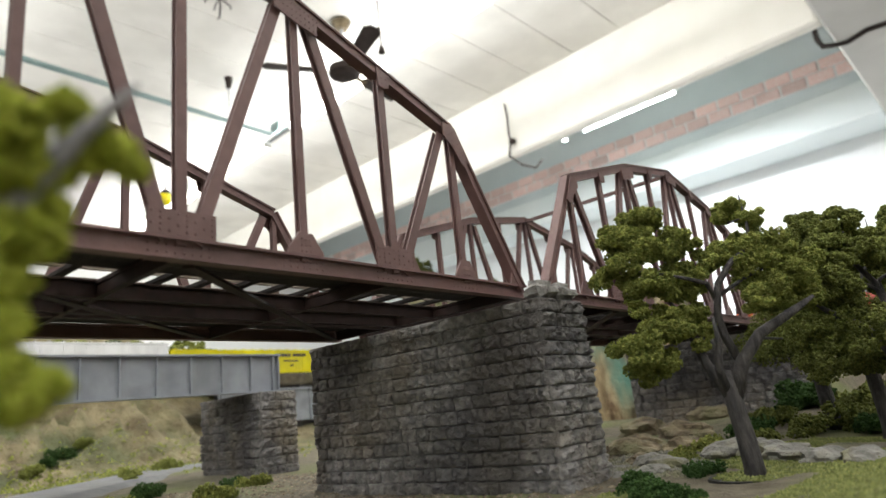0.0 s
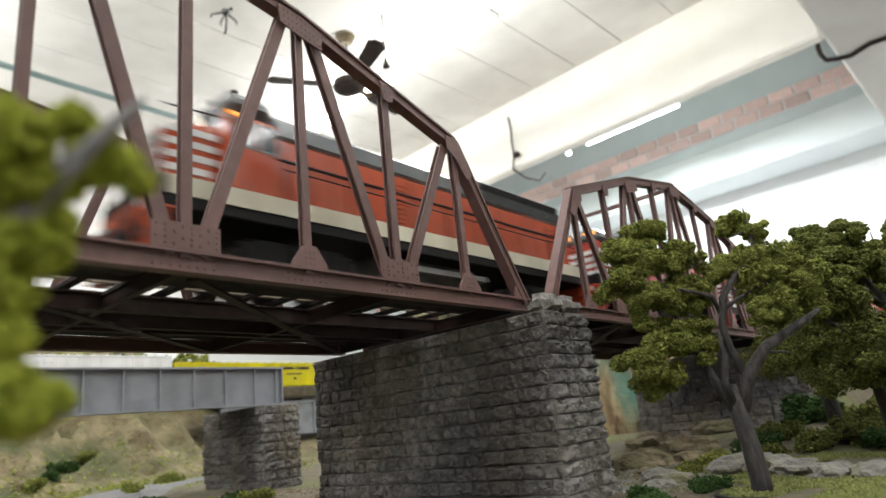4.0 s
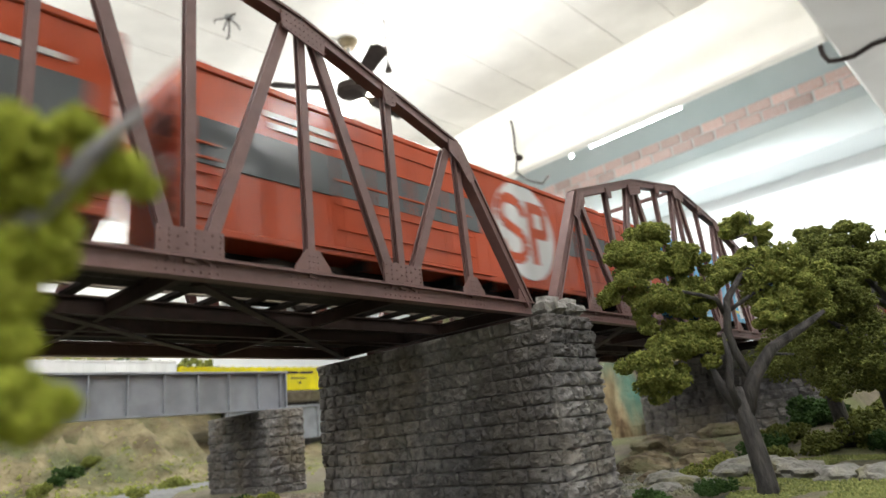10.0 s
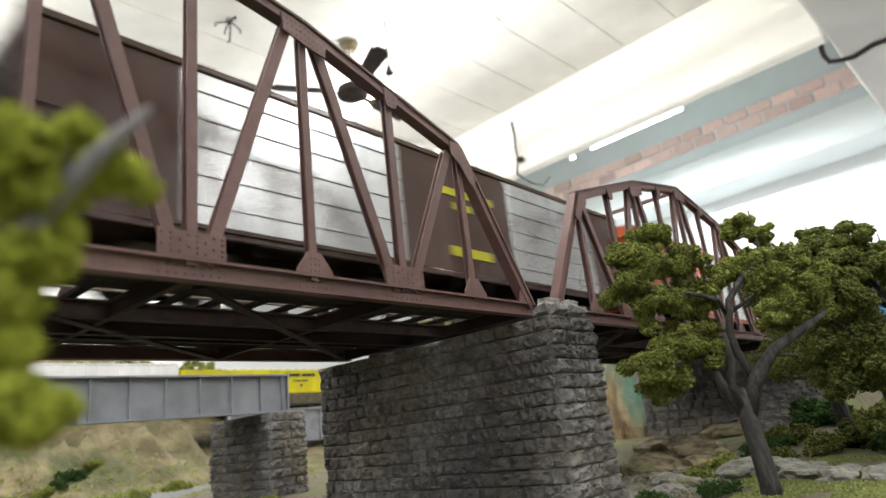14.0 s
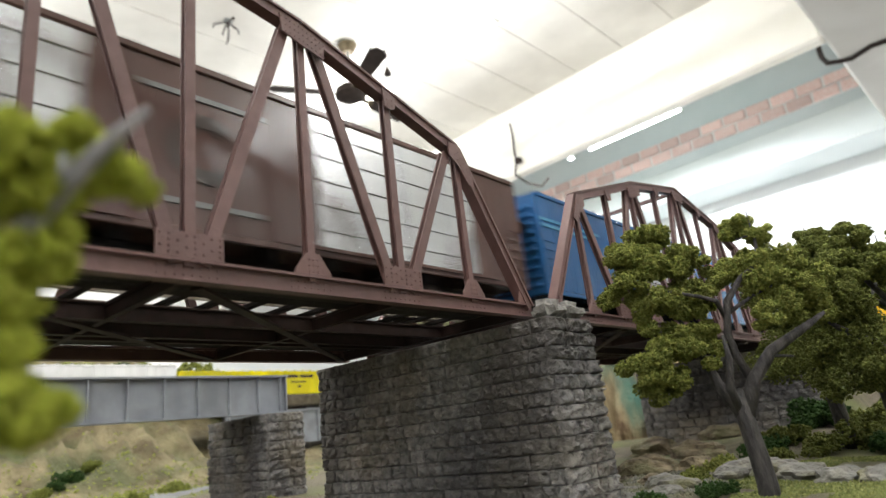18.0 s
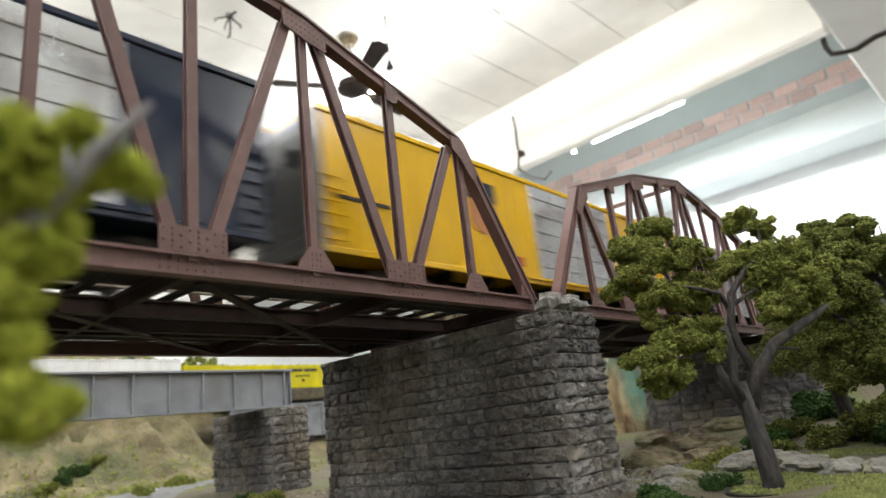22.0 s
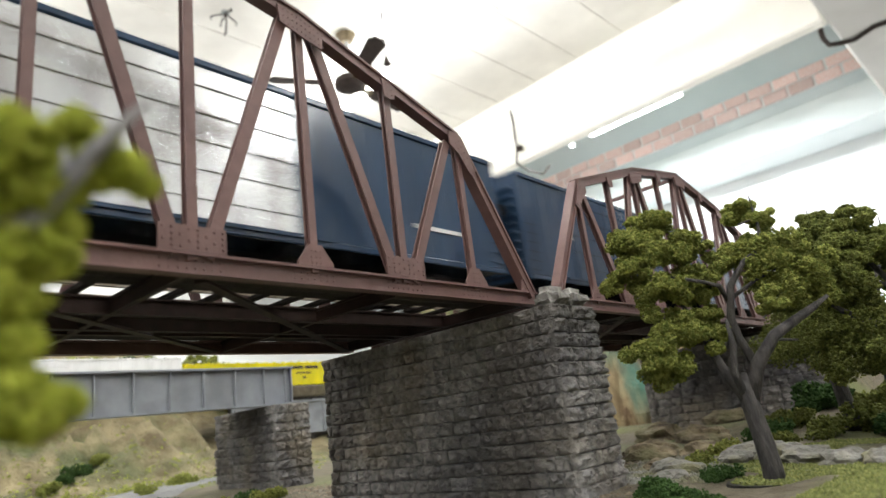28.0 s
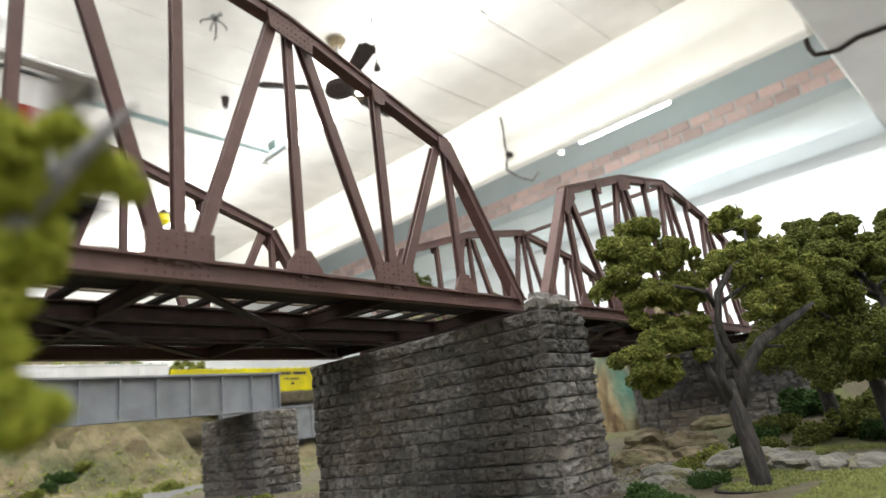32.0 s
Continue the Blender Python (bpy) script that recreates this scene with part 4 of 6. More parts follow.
def boxcar(label, colour, doors, stripe=None, marks=(), group="boxcars of the train", roof="greyroof", eave=0.0, ends=None):
    """doors: list of (x0, x1, material) on the side, front end at -x. marks: (x0, x1, z0, z1, material, kind)."""
    c = tagged(empty("boxcar"), label, "boxcar", group)
    hl, hw, EAVE = CAR_L / 2, CAR_W / 2, eave or 0.0610
    back = BACK
    doors = [(p[0] - back, p[1] - back, p[2]) for p in doors]
    stripe = [(max(p[0] - back, -hl + 0.001), min(p[1] - back, hl - 0.001)) + tuple(p[2:]) for p in stripe or ()]
    marks = [(p[0] - back, p[1] - back) + tuple(p[2:]) for p in marks]
    part("body", bx(-hl, hl, -hw, hw, SILL + 0.001, EAVE - 0.0008, 0.0005), colour, c)
    # side sheets with seams and the sill
    for s in (-1, 1):
        y0, y1 = (-hw - 0.0002, -hw) if s < 0 else (hw, hw + 0.0002)
        k = nb()
        n = 26
        for i in range(n + 1):
            x = -hl + 0.001 + i * (2 * hl - 0.002) / n
            box(k, x - 0.00018, x + 0.00018, y0 - 0.00005, y1 + 0.00005, SILL + 0.002, EAVE - 0.002)
        part("seams", k, colour, c)["kind"] = "stuff"
        part("side_sill", bx(-hl + 0.001, hl - 0.001, s * hw - 0.0007, s * hw + 0.0007, SILL, SILL + 0.0022, 0.0003), colour, c)
        part("eave", bx(-hl, hl, s * hw - 0.0008, s * hw + 0.0008, EAVE - 0.0022, EAVE, 0.0003), colour, c)
        yy = s * hw
        o = 0.0004 * s
        if stripe:
            for x0, x1, z0, z1, m in stripe:
                part("colour_band", bx(x0, x1, min(yy, yy + o), max(yy, yy + o), z0, z1), m, c)
        for x0, x1, m in doors:
            lo, hi = min(yy, yy + s * 0.0011), max(yy, yy + s * 0.0011)
            d = part("door", bx(x0, x1, lo, hi, SILL + 0.0028, EAVE - 0.0028, 0.0003), m, c)
            for i in range(5):
                z = SILL + 0.0085 + i * (EAVE - SILL - 0.017) / 4
                part("door_rib", bx(x0 + 0.0006, x1 - 0.0006, yy + s * 0.0011 - 0.0005, yy + s * 0.0011 + 0.0005, z - 0.00035, z + 0.00035), m, d)
            for xx in (x0 + (x1 - x0) * 0.22, x0 + (x1 - x0) * 0.48, x0 + (x1 - x0) * 0.52, x0 + (x1 - x0) * 0.78):
                part("door_rod", cyl(nb(), (xx, yy + s * 0.0017, SILL + 0.003), (xx, yy + s * 0.0017, EAVE - 0.004), 0.00024, n=5), m, d)
            for q in stripe or ():
                qa, qb = max(x0, q[0]), min(x1, q[1])
                if qb > qa:
                    part("door_band", bx(qa, qb, min(yy + s * 0.001, yy + s * 0.0013), max(yy + s * 0.001, yy + s * 0.0013), q[2], q[3]), q[4], d)
            part("door_track", bx(x0 - 0.012, x1 + 0.012, min(yy, yy + s * 0.0015), max(yy, yy + s * 0.0015), SILL + 0.0018, SILL + 0.0028), colour, c)
        for x0, x1, z0, z1, m, kind in marks:
            lo, hi = min(yy, yy + s * 0.0005), max(yy, yy + s * 0.0005)
            if kind == "disc":
                k = nb()
                bmesh.ops.create_cone(k, cap_ends=True, segments=40, radius1=(z1 - z0) / 2, radius2=(z1 - z0) / 2, depth=hi - lo,
                                      matrix=Matrix.Translation(((x0 + x1) / 2, (lo + hi) / 2, (z0 + z1) / 2)) @ Matrix.Rotation(math.pi / 2, 4, "X"))
            elif kind == "ring":
                k = nb()
                r = (z1 - z0) / 2
                pts = []
                for i in range(30):
                    a = 0.7 + i * 4.9 / 29
                    pts.append((a, r))
                for (a, _), (b, _) in zip(pts, pts[1:]):
                    prism(k, [((x0 + x1) / 2 + r * math.cos(a), (z0 + z1) / 2 + r * math.sin(a)), ((x0 + x1) / 2 + r * math.cos(b), (z0 + z1) / 2 + r * math.sin(b)),
                              ((x0 + x1) / 2 + r * 0.62 * math.cos(b), (z0 + z1) / 2 + r * 0.62 * math.sin(b)), ((x0 + x1) / 2 + r * 0.62 * math.cos(a), (z0 + z1) / 2 + r * 0.62 * math.sin(a))], lo - 0.00015, hi + 0.00015)
            elif kind == "bend":
                k = nb()
                line = [((x0 + x1) / 2 + (x1 - x0) / 2 * u, (z0 + z1) / 2 + (z1 - z0) / 2 * v) for u, v in ((0.92, 0.45), (0.70, 0.78), (0.30, 0.92), (-0.25, 0.92), (-0.68, 0.75), (-0.82, 0.45), (-0.62, 0.16), (0.0, 0.0), (0.62, -0.16), (0.82, -0.45), (0.68, -0.75), (0.25, -0.92), (-0.30, -0.92), (-0.70, -0.78), (-0.92, -0.45))]
                for (xa, za), (xb, zb) in zip(line, line[1:]):
                    n = Vector((za - zb, xb - xa)).normalized() * 0.0024
                    prism(k, [(xa - n.x, za - n.y), (xb - n.x, zb - n.y), (xb + n.x, zb + n.y), (xa + n.x, za + n.y)], lo - 0.00015, hi + 0.00015)
            elif kind == "shield":
                k = prism(nb(), [(x0, z1), (x0, z0 + (z1 - z0) * 0.3), (x0 + (x1 - x0) * 0.2, z0 + (z1 - z0) * 0.08), ((x0 + x1) / 2, z0), (x1 - (x1 - x0) * 0.2, z0 + (z1 - z0) * 0.08), (x1, z0 + (z1 - z0) * 0.3), (x1, z1)], lo, hi)
            else:
                k = bx(x0, x1, lo - (0.0001 if kind == "top" else 0), hi + (0.0001 if kind == "top" else 0), z0, z1)
            part("marking", k, m, c)
        # rungs near the ends
        for e in (-1, 1):
            for i in range(6):
                z = SILL + 0.004 + i * 0.0042
                xa, xb = sorted((e * (hl - 0.001), e * (hl - 0.0080)))
                part("rung", bx(xa, xb, yy + s * 0.0008 - 0.0003, yy + s * 0.0008 + 0.0003, z, z + 0.0006), colour, c)
    for e in (-1, 1):
        k = nb()
        for i in range(int((EAVE - SILL - 0.005) / 0.0042)):
            z = SILL + 0.004 + i * 0.0042
            xa, xb = sorted((e * hl, e * (hl + 0.0015)))
            box(k, xa, xb, -hw + 0.003, hw - 0.003, z, z + 0.0022, 0.0007)
        if ends:
            part("end_panel", bx(*sorted((e * (hl - 0.002), e * (hl + 0.0004))), -hw - 0.0003, hw + 0.0003, SILL + 0.001, EAVE - 0.0012), ends, c, "grey car end")
        part("end_ribs", k, ends or colour, c)
        for yy in (-hw + 0.0010, hw - 0.0010):
            part("corner_post", bx(*sorted((e * (hl - 0.001), e * (hl + 0.0008))), yy - 0.0012, yy + 0.0012, SILL, EAVE - 0.001, 0.0003), ends or colour, c)
        part("brake_wheel", cyl(nb(), (e * (hl + 0.0014), -0.008, 0.045), (e * (hl + 0.0022), -0.008, 0.045), 0.0032, n=14), M_BLACK, c)
        part("uncoupling_lever", cyl(nb(), (e * (hl + 0.001), -hw + 0.002, 0.0110), (e * (hl + 0.001), 0.002, 0.0125), 0.0003, n=5), M_BLACK, c)
    k = nb()
    for s in (-1, 1):
        vs = [k.verts.new(p) for p in ((-hl, 0, EAVE + 0.0012), (hl, 0, EAVE + 0.0012), (hl, s * (hw + 0.0004), EAVE), (-hl, s * (hw + 0.0004), EAVE), (-hl, 0, EAVE - 0.001), (hl, 0, EAVE - 0.001), (hl, s * (hw + 0.0004), EAVE - 0.001), (-hl, s * (hw + 0.0004), EAVE - 0.001))]
        for f in ((0, 1, 2, 3), (7, 6, 5, 4), (2, 1, 5, 6), (0, 3, 7, 4), (3, 2, 6, 7)):
            k.faces.new([vs[i] for i in f])
    bmesh.ops.recalc_face_normals(k, faces=k.faces[:])
    for i in range(22):
        x = -hl + 0.005 + i * (2 * hl - 0.01) / 21
        box(k, x - 0.0006, x + 0.0006, -hw + 0.0005, hw - 0.0005, EAVE + 0.0002, EAVE + 0.0014)
    part("roof", k, PAINTS[roof] if roof in PAINTS else colour, c)
    k = bx(-hl + 0.004, hl - 0.004, -0.004, 0.004, 0.0075, SILL + 0.001)
    for x in np.linspace(-hl + 0.06, hl - 0.06, 9):
        box(k, x - 0.0006, x + 0.0006, -hw + 0.001, hw - 0.001, 0.0085, SILL + 0.001)
    box(k, -0.04, -0.015, -0.012, -0.004, 0.005, 0.0105, 0.001)
    part("underframe", k, M_BLACK, c)
    for s in (-1, 1):
        truck(c, s * (hl - 0.042))
    couplers(c, hl)
    return c


def locomotive(label, length, nose, red, white, tank_x, hood_first=False, short=0.029, low=False, tail=0.007, sill=0.0053):
    """A road diesel with a high short hood towards -x; nose is the room left for the front platform."""
    c = tagged(empty("diesel_locomotive"), label, "locomotive", "locomotives of the train")
    grey = PAINTS["greyroof"]
    hl = length / 2
    n0, n1, n2, h1 = -hl + nose, -hl + nose + short, -hl + nose + short + 0.0165, hl - tail
    part("frame", bx(-hl, hl, -0.0166, 0.0166, 0.0170, 0.0255, 0.0004), M_BLACK, c)
    part("long_hood", bx(n2, h1, -0.0125, 0.0125, 0.0255, 0.0480, 0.0012), red, c)
    part("hood_top", bx(n2, h1, -0.0122, 0.0122, 0.0465, 0.0560, 0.0024), grey, c, "grey hood top")
    part("cab", bx(n1, n2 - 0.0003, -0.0164, 0.0164, 0.0255, 0.0495, 0.0008), red, c)
    part("cab_roof", bx(n1 - 0.0008, n2 + 0.0008, -0.0166, 0.0166, 0.0490, 0.0575, 0.0035), grey, c, "grey cab roof")
    if low:
        k = bx(n0, n1 - 0.0003, -0.0122, 0.0122, 0.0255, 0.0462, 0.0016)
        for v in k.verts:
            if v.co.z > 0.04 and v.co.x < n0 + 0.006:
                v.co.z -= 0.0035
        part("short_hood", k, red, c)
        for y in (-0.0075, 0.0075):
            part("windscreen", bx(n1 - 0.0006, n1 + 0.0006, y - 0.0055, y + 0.0055, 0.0468, 0.0505, 0.0003), M_GLASS, c)
        part("nose_rail", cyl(nb(), (n0 + 0.0005, -0.0118, 0.0480), (n1, -0.0118, 0.0490), 0.0003, n=5), M_BLACK, c)
        part("roof_horn", cyl(cyl(nb(), (n1 + 0.002, 0.004, 0.0585), (n1 + 0.008, 0.004, 0.0600), 0.0010, 0.0006, 8), (n1 + 0.001, -0.002, 0.0585), (n1 + 0.007, -0.002, 0.0600), 0.0010, 0.0006, 8), PAINTS["pale"], c, "pale roof horn")
    else:
        part("short_hood", bx(n0, n1 - 0.0003, -0.0122, 0.0122, 0.0255, 0.0480, 0.0020), red, c)
        part("short_hood_top", bx(n0, n1 - 0.0003, -0.0119, 0.0119, 0.0465, 0.0555, 0.0032), grey, c, "grey top of the short hood")
    part("raised_grille_box", bx(h1 - 0.072, h1 - 0.004, -0.0118, 0.0118, 0.0550, 0.0580, 0.0008), grey, c)
    for y in (-1, 1):
        part("sill_stripe", bx(-hl + 0.003, hl - 0.003, *sorted((y * 0.0164, y * 0.0170)), 0.0258 - sill, 0.0258), white, c, "pale sill stripe")
        for x in (n1 + 0.0022, n1 + 0.0098):
            w = part("cab_window", bx(x, x + 0.0058, *sorted((y * 0.0160, y * 0.0167)), 0.0395, 0.0470, 0.0003), M_GLASS, c)
            part("window_frame", bx(x - 0.0006, x + 0.0064, *sorted((y * 0.0160, y * 0.01655)), 0.0389, 0.0476), PAINTS["grime"], w)
        if not hood_first:
            part("number_board", bx(n1 + 0.0005, n1 + 0.0042, *sorted((y * 0.0158, y * 0.0167)), 0.0482, 0.0493), M_AMBER, c, "lit amber number board")
        if not hood_first and not low:
            part("number_board", bx((n1 if low else n0) - 0.0004, (n1 if low else n0) + 0.001, *sorted((y * 0.0045, y * 0.0105)), 0.0512, 0.0530), M_AMBER, c, "lit amber number board")
        for i in range(4):
            z = 0.0290 + 0.0038 * i
            part("nose_stripe", bx(n0 + 0.0004, min(n0 + 0.0135 + 0.0025 * i, n1 - 0.001), *sorted((y * 0.0118, y * 0.01245)), z, z + 0.0020), PAINTS["pale"], c, "white nose stripe")
        k = nb()
        for i in range(30):
            a = h1 - 0.006 - i * 0.0021
            box(k, a - 0.0013, a, *sorted((y * 0.0116, y * 0.01235)), 0.0490, 0.0570)
        part("grille", k, M_BLACK, c)["kind"] = "stuff"
        k = nb()
        for i in range(9):
            box(k, n2 + 0.046, n2 + 0.058, *sorted((y * 0.0123, y * 0.0128)), 0.0290 + i * 0.0018, 0.0298 + i * 0.0018)
            box(k, h1 - 0.020, h1 - 0.009, *sorted((y * 0.0123, y * 0.0128)), 0.0290 + i * 0.0018, 0.0298 + i * 0.0018)
        part("louvres", k, red, c)["kind"] = "stuff"
        k = nb()
        m = int((h1 - n2) / 0.0095)
        for i in range(m):
            a = n2 + 0.004 + i * (h1 - n2 - 0.006) / m
            box(k, a, a + 0.0003, *sorted((y * 0.0124, y * 0.0126)), 0.0265, 0.0462)
        box(k, n2 + 0.002, h1 - 0.002, *sorted((y * 0.0124, y * 0.0130)), 0.0400, 0.0407)
        part("door_seams", k, M_BLACK, c)["kind"] = "stuff"
        k = nb()
        for i in range(8):
            a = n2 + 0.002 + i * (hl - 0.005 - n2) / 7.2
            cyl(k, (a, y * 0.0164, 0.0255), (a, y * 0.0164, 0.0355), 0.00025, n=5)
        cyl(k, (n2 + 0.002, y * 0.0164, 0.0355), (hl - 0.005, y * 0.0164, 0.0355), 0.00025, n=5)
        part("handrail", k, M_BLACK, c)
        for e in (-1, 1):
            k = nb()
            for i in range(4):
                box(k, *sorted((e * (hl - 0.0005), e * (hl - 0.0065))), *sorted((y * 0.0135, y * 0.0168)), 0.0040 + i * 0.0042, 0.0047 + i * 0.0042)
            part("steps", k, red, c)
    for i in range(4):
        z = 0.0288 + 0.0038 * i
        part("nose_stripe", bx(n0 - 0.0005, n0 + 0.0005, -0.0108, 0.0108, z, z + 0.0021), PAINTS["pale"], c, "white nose stripe")
    hx = n1 if low else n0
    part("headlight", cyl(nb(), (hx - 0.0008, 0, 0.0525), (hx + 0.001, 0, 0.0525), 0.0018, n=12), M_HEAD, c)
    for a in (0.030, 0.052, 0.074):
        part("roof_fan", cyl(nb(), (n2 + a, 0, 0.0552), (n2 + a, 0, 0.0578), 0.0056, n=18), grey, c)
    part("exhaust", cyl(nb(), (n2 + 0.012, 0, 0.0552), (n2 + 0.012, 0, 0.0595), 0.0022, n=8), M_BLACK, c)
    for e in (-1, 1):
        pl = part("pilot", bx(*sorted((e * (hl - 0.004), e * (hl + 0.0008))), -0.0165, 0.0165, 0.0060, 0.0200, 0.0005), red, c)
        part("plough", prism(nb(), sorted([(e * (hl - 0.003), 0.0025), (e * (hl + 0.0030), 0.0025), (e * (hl + 0.0010), 0.0072), (e * (hl - 0.003), 0.0072)], key=lambda p: math.atan2(p[1] - 0.005, p[0] - e * hl)), -0.0150, 0.0150), red, pl)
        part("coupler_pocket", bx(*sorted((e * (hl + 0.0006), e * (hl + 0.0022))), -0.0042, 0.0042, 0.0078, 0.0145, 0.0005), M_BLACK, pl)
        for y in (-0.0105, -0.0085, -0.0065, 0.0065, 0.0085, 0.0105):
            part("hose", tube(nb(), [(e * (hl + 0.0006), y, 0.0170), (e * (hl + 0.0026), y, 0.0150), (e * (hl + 0.0028), y * 0.97, 0.0100), (e * (hl + 0.0014), y * 0.95, 0.0075)], [0.0005] * 4), M_BLACK, pl)
        for y in (-0.0128, 0.0128):
            part("marker_light", cyl(nb(), (e * (hl + 0.0006), y, 0.0178), (e * (hl + 0.0016), y, 0.0178), 0.0012, n=10), PAINTS["pale"], pl, "pale round marker light")
            part("step_well", bx(*sorted((e * (hl - 0.0030), e * (hl + 0.0011))), y - 0.0025, y + 0.0025, 0.0085, 0.0125, 0.0003), M_BLACK, pl)
        k = nb()
        for y in (-0.015, -0.006, 0.006, 0.015):
            cyl(k, (e * (hl - 0.0008), y, 0.0255), (e * (hl - 0.0008), y, 0.0360), 0.0003, n=5)
        cyl(k, (e * (hl - 0.0008), -0.015, 0.0360), (e * (hl - 0.0008), 0.015, 0.0360), 0.0003, n=5)
        part("end_railing", k, M_BLACK, c)
    k = bx(tank_x - 0.026, tank_x + 0.026, -0.0150, 0.0150, 0.0045, 0.0195)
    bmesh.ops.bevel(k, geom=[e for e in k.edges if abs(e.verts[0].co.x - e.verts[1].co.x) > 0.01], offset=0.0065, segments=5, affect="EDGES")
    part("fuel_tank", k, PAINTS["tank"], c, "dull silver fuel tank")
    for e in (-1, 1):
        truck(c, e * (hl - 0.046) + (0.006 if nose > 0.01 else 0), 3, 1.6)
    couplers(c, hl)
    if hood_first:
        for i in range(4):
            z = 0.0290 + 0.0038 * i
            part("nose_stripe", bx(h1 - 0.0005, h1 + 0.0005, -0.0110, 0.0110, z, z + 0.0021), PAINTS["pale"], c, "white nose stripe")
            for y in (-1, 1):
                part("nose_stripe", bx(h1 - 0.0130 - 0.0025 * i, h1 - 0.0004, *sorted((y * 0.0118, y * 0.0131)), z, z + 0.0020), PAINTS["pale"], c, "white nose stripe")
        for y in (-1, 1):
            part("number_board", bx(h1 - 0.001, h1 + 0.0004, *sorted((y * 0.0045, y * 0.0105)), 0.0495, 0.0515), M_AMBER, c, "lit amber number board")
        for o in c.children:
            o.matrix_basis = Matrix.Rotation(math.pi, 4, "Z") @ o.matrix_basis
    return c


def caboose(label, length, cupola_x):
    c = tagged(empty("caboose"), label, "caboose", "cabooses of the train")
    hl = length / 2
    wh, rd = PAINTS["coach"], PAINTS["red"]
    bl = hl - 0.009 if cupola_x is None else hl - 0.0125
    part("body", bx(-bl, bl, -0.0165, 0.0165, 0.0180, 0.0470, 0.0006), wh, c)
    part("roof", bx(-hl + 0.002, hl - 0.002, -0.0176, 0.0176, 0.0468, 0.0495, 0.001), PAINTS["coach"], c, "silvery white roof")
    if cupola_x is None:
        for y in (-1, 1):
            bay = part("bay", bx(-0.0385, -0.0245, *sorted((y * 0.0160, y * 0.0190)), 0.0185, 0.0480, 0.0008), wh, c, "white side bay")
            part("bay_band", bx(-0.0383, -0.0247, *sorted((y * 0.0186, y * 0.0192)), 0.0305, 0.0385), rd, bay, "dull red band")
            part("bay_window", bx(-0.0355, -0.0275, *sorted((y * 0.0188, y * 0.0194)), 0.0318, 0.0375, 0.0003), M_GLASS, bay)
            part("tool_box", bx(-0.012, 0.010, *sorted((y * 0.0095, y * 0.0150)), 0.0085, 0.0182, 0.0006), wh, c)
        cup = 0.022
    else:
        cup = cupola_x
        part("cupola", bx(cupola_x - 0.0105, cupola_x + 0.0105, -0.0150, 0.0150, 0.0490, 0.0562, 0.0008), wh, c)
        part("cupola_roof", bx(cupola_x - 0.0120, cupola_x + 0.0120, -0.0165, 0.0165, 0.0560, 0.0578, 0.0006), PAINTS["white"], c)
    for y in (-1, 1):
        part("red_band", bx(-bl + 0.002, bl - 0.002, *sorted((y * 0.0163, y * 0.0168)), 0.0316, 0.0369), rd, c, "dull red band")
        for x in (-0.039, -0.020, 0.0076, 0.034) if cupola_x is not None else (-0.048, 0.0056, 0.050):
            w = part("side_window", bx(x - 0.0034, x + 0.0034, *sorted((y * 0.0166, y * 0.0171)), 0.0312, 0.0390, 0.0003), M_GLASS, c)
            part("frame", bx(x - 0.0040, x + 0.0040, *sorted((y * 0.0164, y * 0.0169)), 0.0306, 0.0396), wh, w)
        for x in (-0.0050, 0.0050) if cupola_x is not None else ():
            part("cupola_window", bx(cupola_x + x - 0.0035, cupola_x + x + 0.0035, *sorted((y * 0.0148, y * 0.0152)), 0.0508, 0.0548), M_GLASS, c)
        k = nb()
        for i in range(20):
            x = -bl + 0.002 + i * (2 * bl - 0.004) / 19
            box(k, x - 0.00015, x + 0.00015, *sorted((y * 0.0164, y * 0.0167)), 0.0190, 0.0462)
        part("seams", k, wh, c)["kind"] = "stuff"
        for z in (0.0300, 0.0447, 0.0195):
            part("side_rail", bx(-bl + 0.001, bl - 0.001, *sorted((y * 0.0163, y * 0.0171)), z, z + 0.0006), PAINTS["dove"], c)
    for e in (-1, 1):
        if cupola_x is not None:
            part("cupola_end_window", bx(*sorted((cupola_x + e * 0.0103, cupola_x + e * 0.0107)), -0.011, 0.011, 0.0508, 0.0548), M_GLASS, c)
        part("platform", bx(*sorted((e * bl, e * hl)), -0.0160, 0.0160, 0.0155, 0.0180), M_BLACK, c)
        k = nb()
        for y in (-0.0155, -0.006, 0.006, 0.0155):
            cyl(k, (e * (hl - 0.0008), y, 0.0180), (e * (hl - 0.0008), y, 0.0300), 0.0004, n=5)
        cyl(k, (e * (hl - 0.0008), -0.0155, 0.0300), (e * (hl - 0.0008), 0.0155, 0.0300), 0.0004, n=5)
        for y in (-0.0165, 0.0165):
            cyl(k, (e * (hl - 0.0012), y, 0.0180), (e * (hl - 0.0012), y, 0.0470), 0.0004, n=5)
        part("end_railing", k, wh, c)
        part("end_wall", bx(*sorted((e * bl, e * (bl + 0.0005))), -0.0155, 0.0155, 0.0185, 0.0462), wh, c, "white end wall")
        # black arch: thick roof end plus the overhang's shade put into its colour
        arch = [(-0.0168 + i * 0.00336, 0.0468 - 0.0038 * abs((i - 5) / 5) ** 2.2) for i in range(11)] + [(0.0168, 0.0494), (-0.0168, 0.0494)]
        k = prism(nb(), arch, *sorted((-e * (hl - 0.0021), -e * (hl - 0.0014))))
        k.transform(Matrix.Rotation(radians(90), 4, "Z"))
        part("roof_end_shade", k, M_BLACK, c, "dark arched roof end with the overhang's shade put into it")
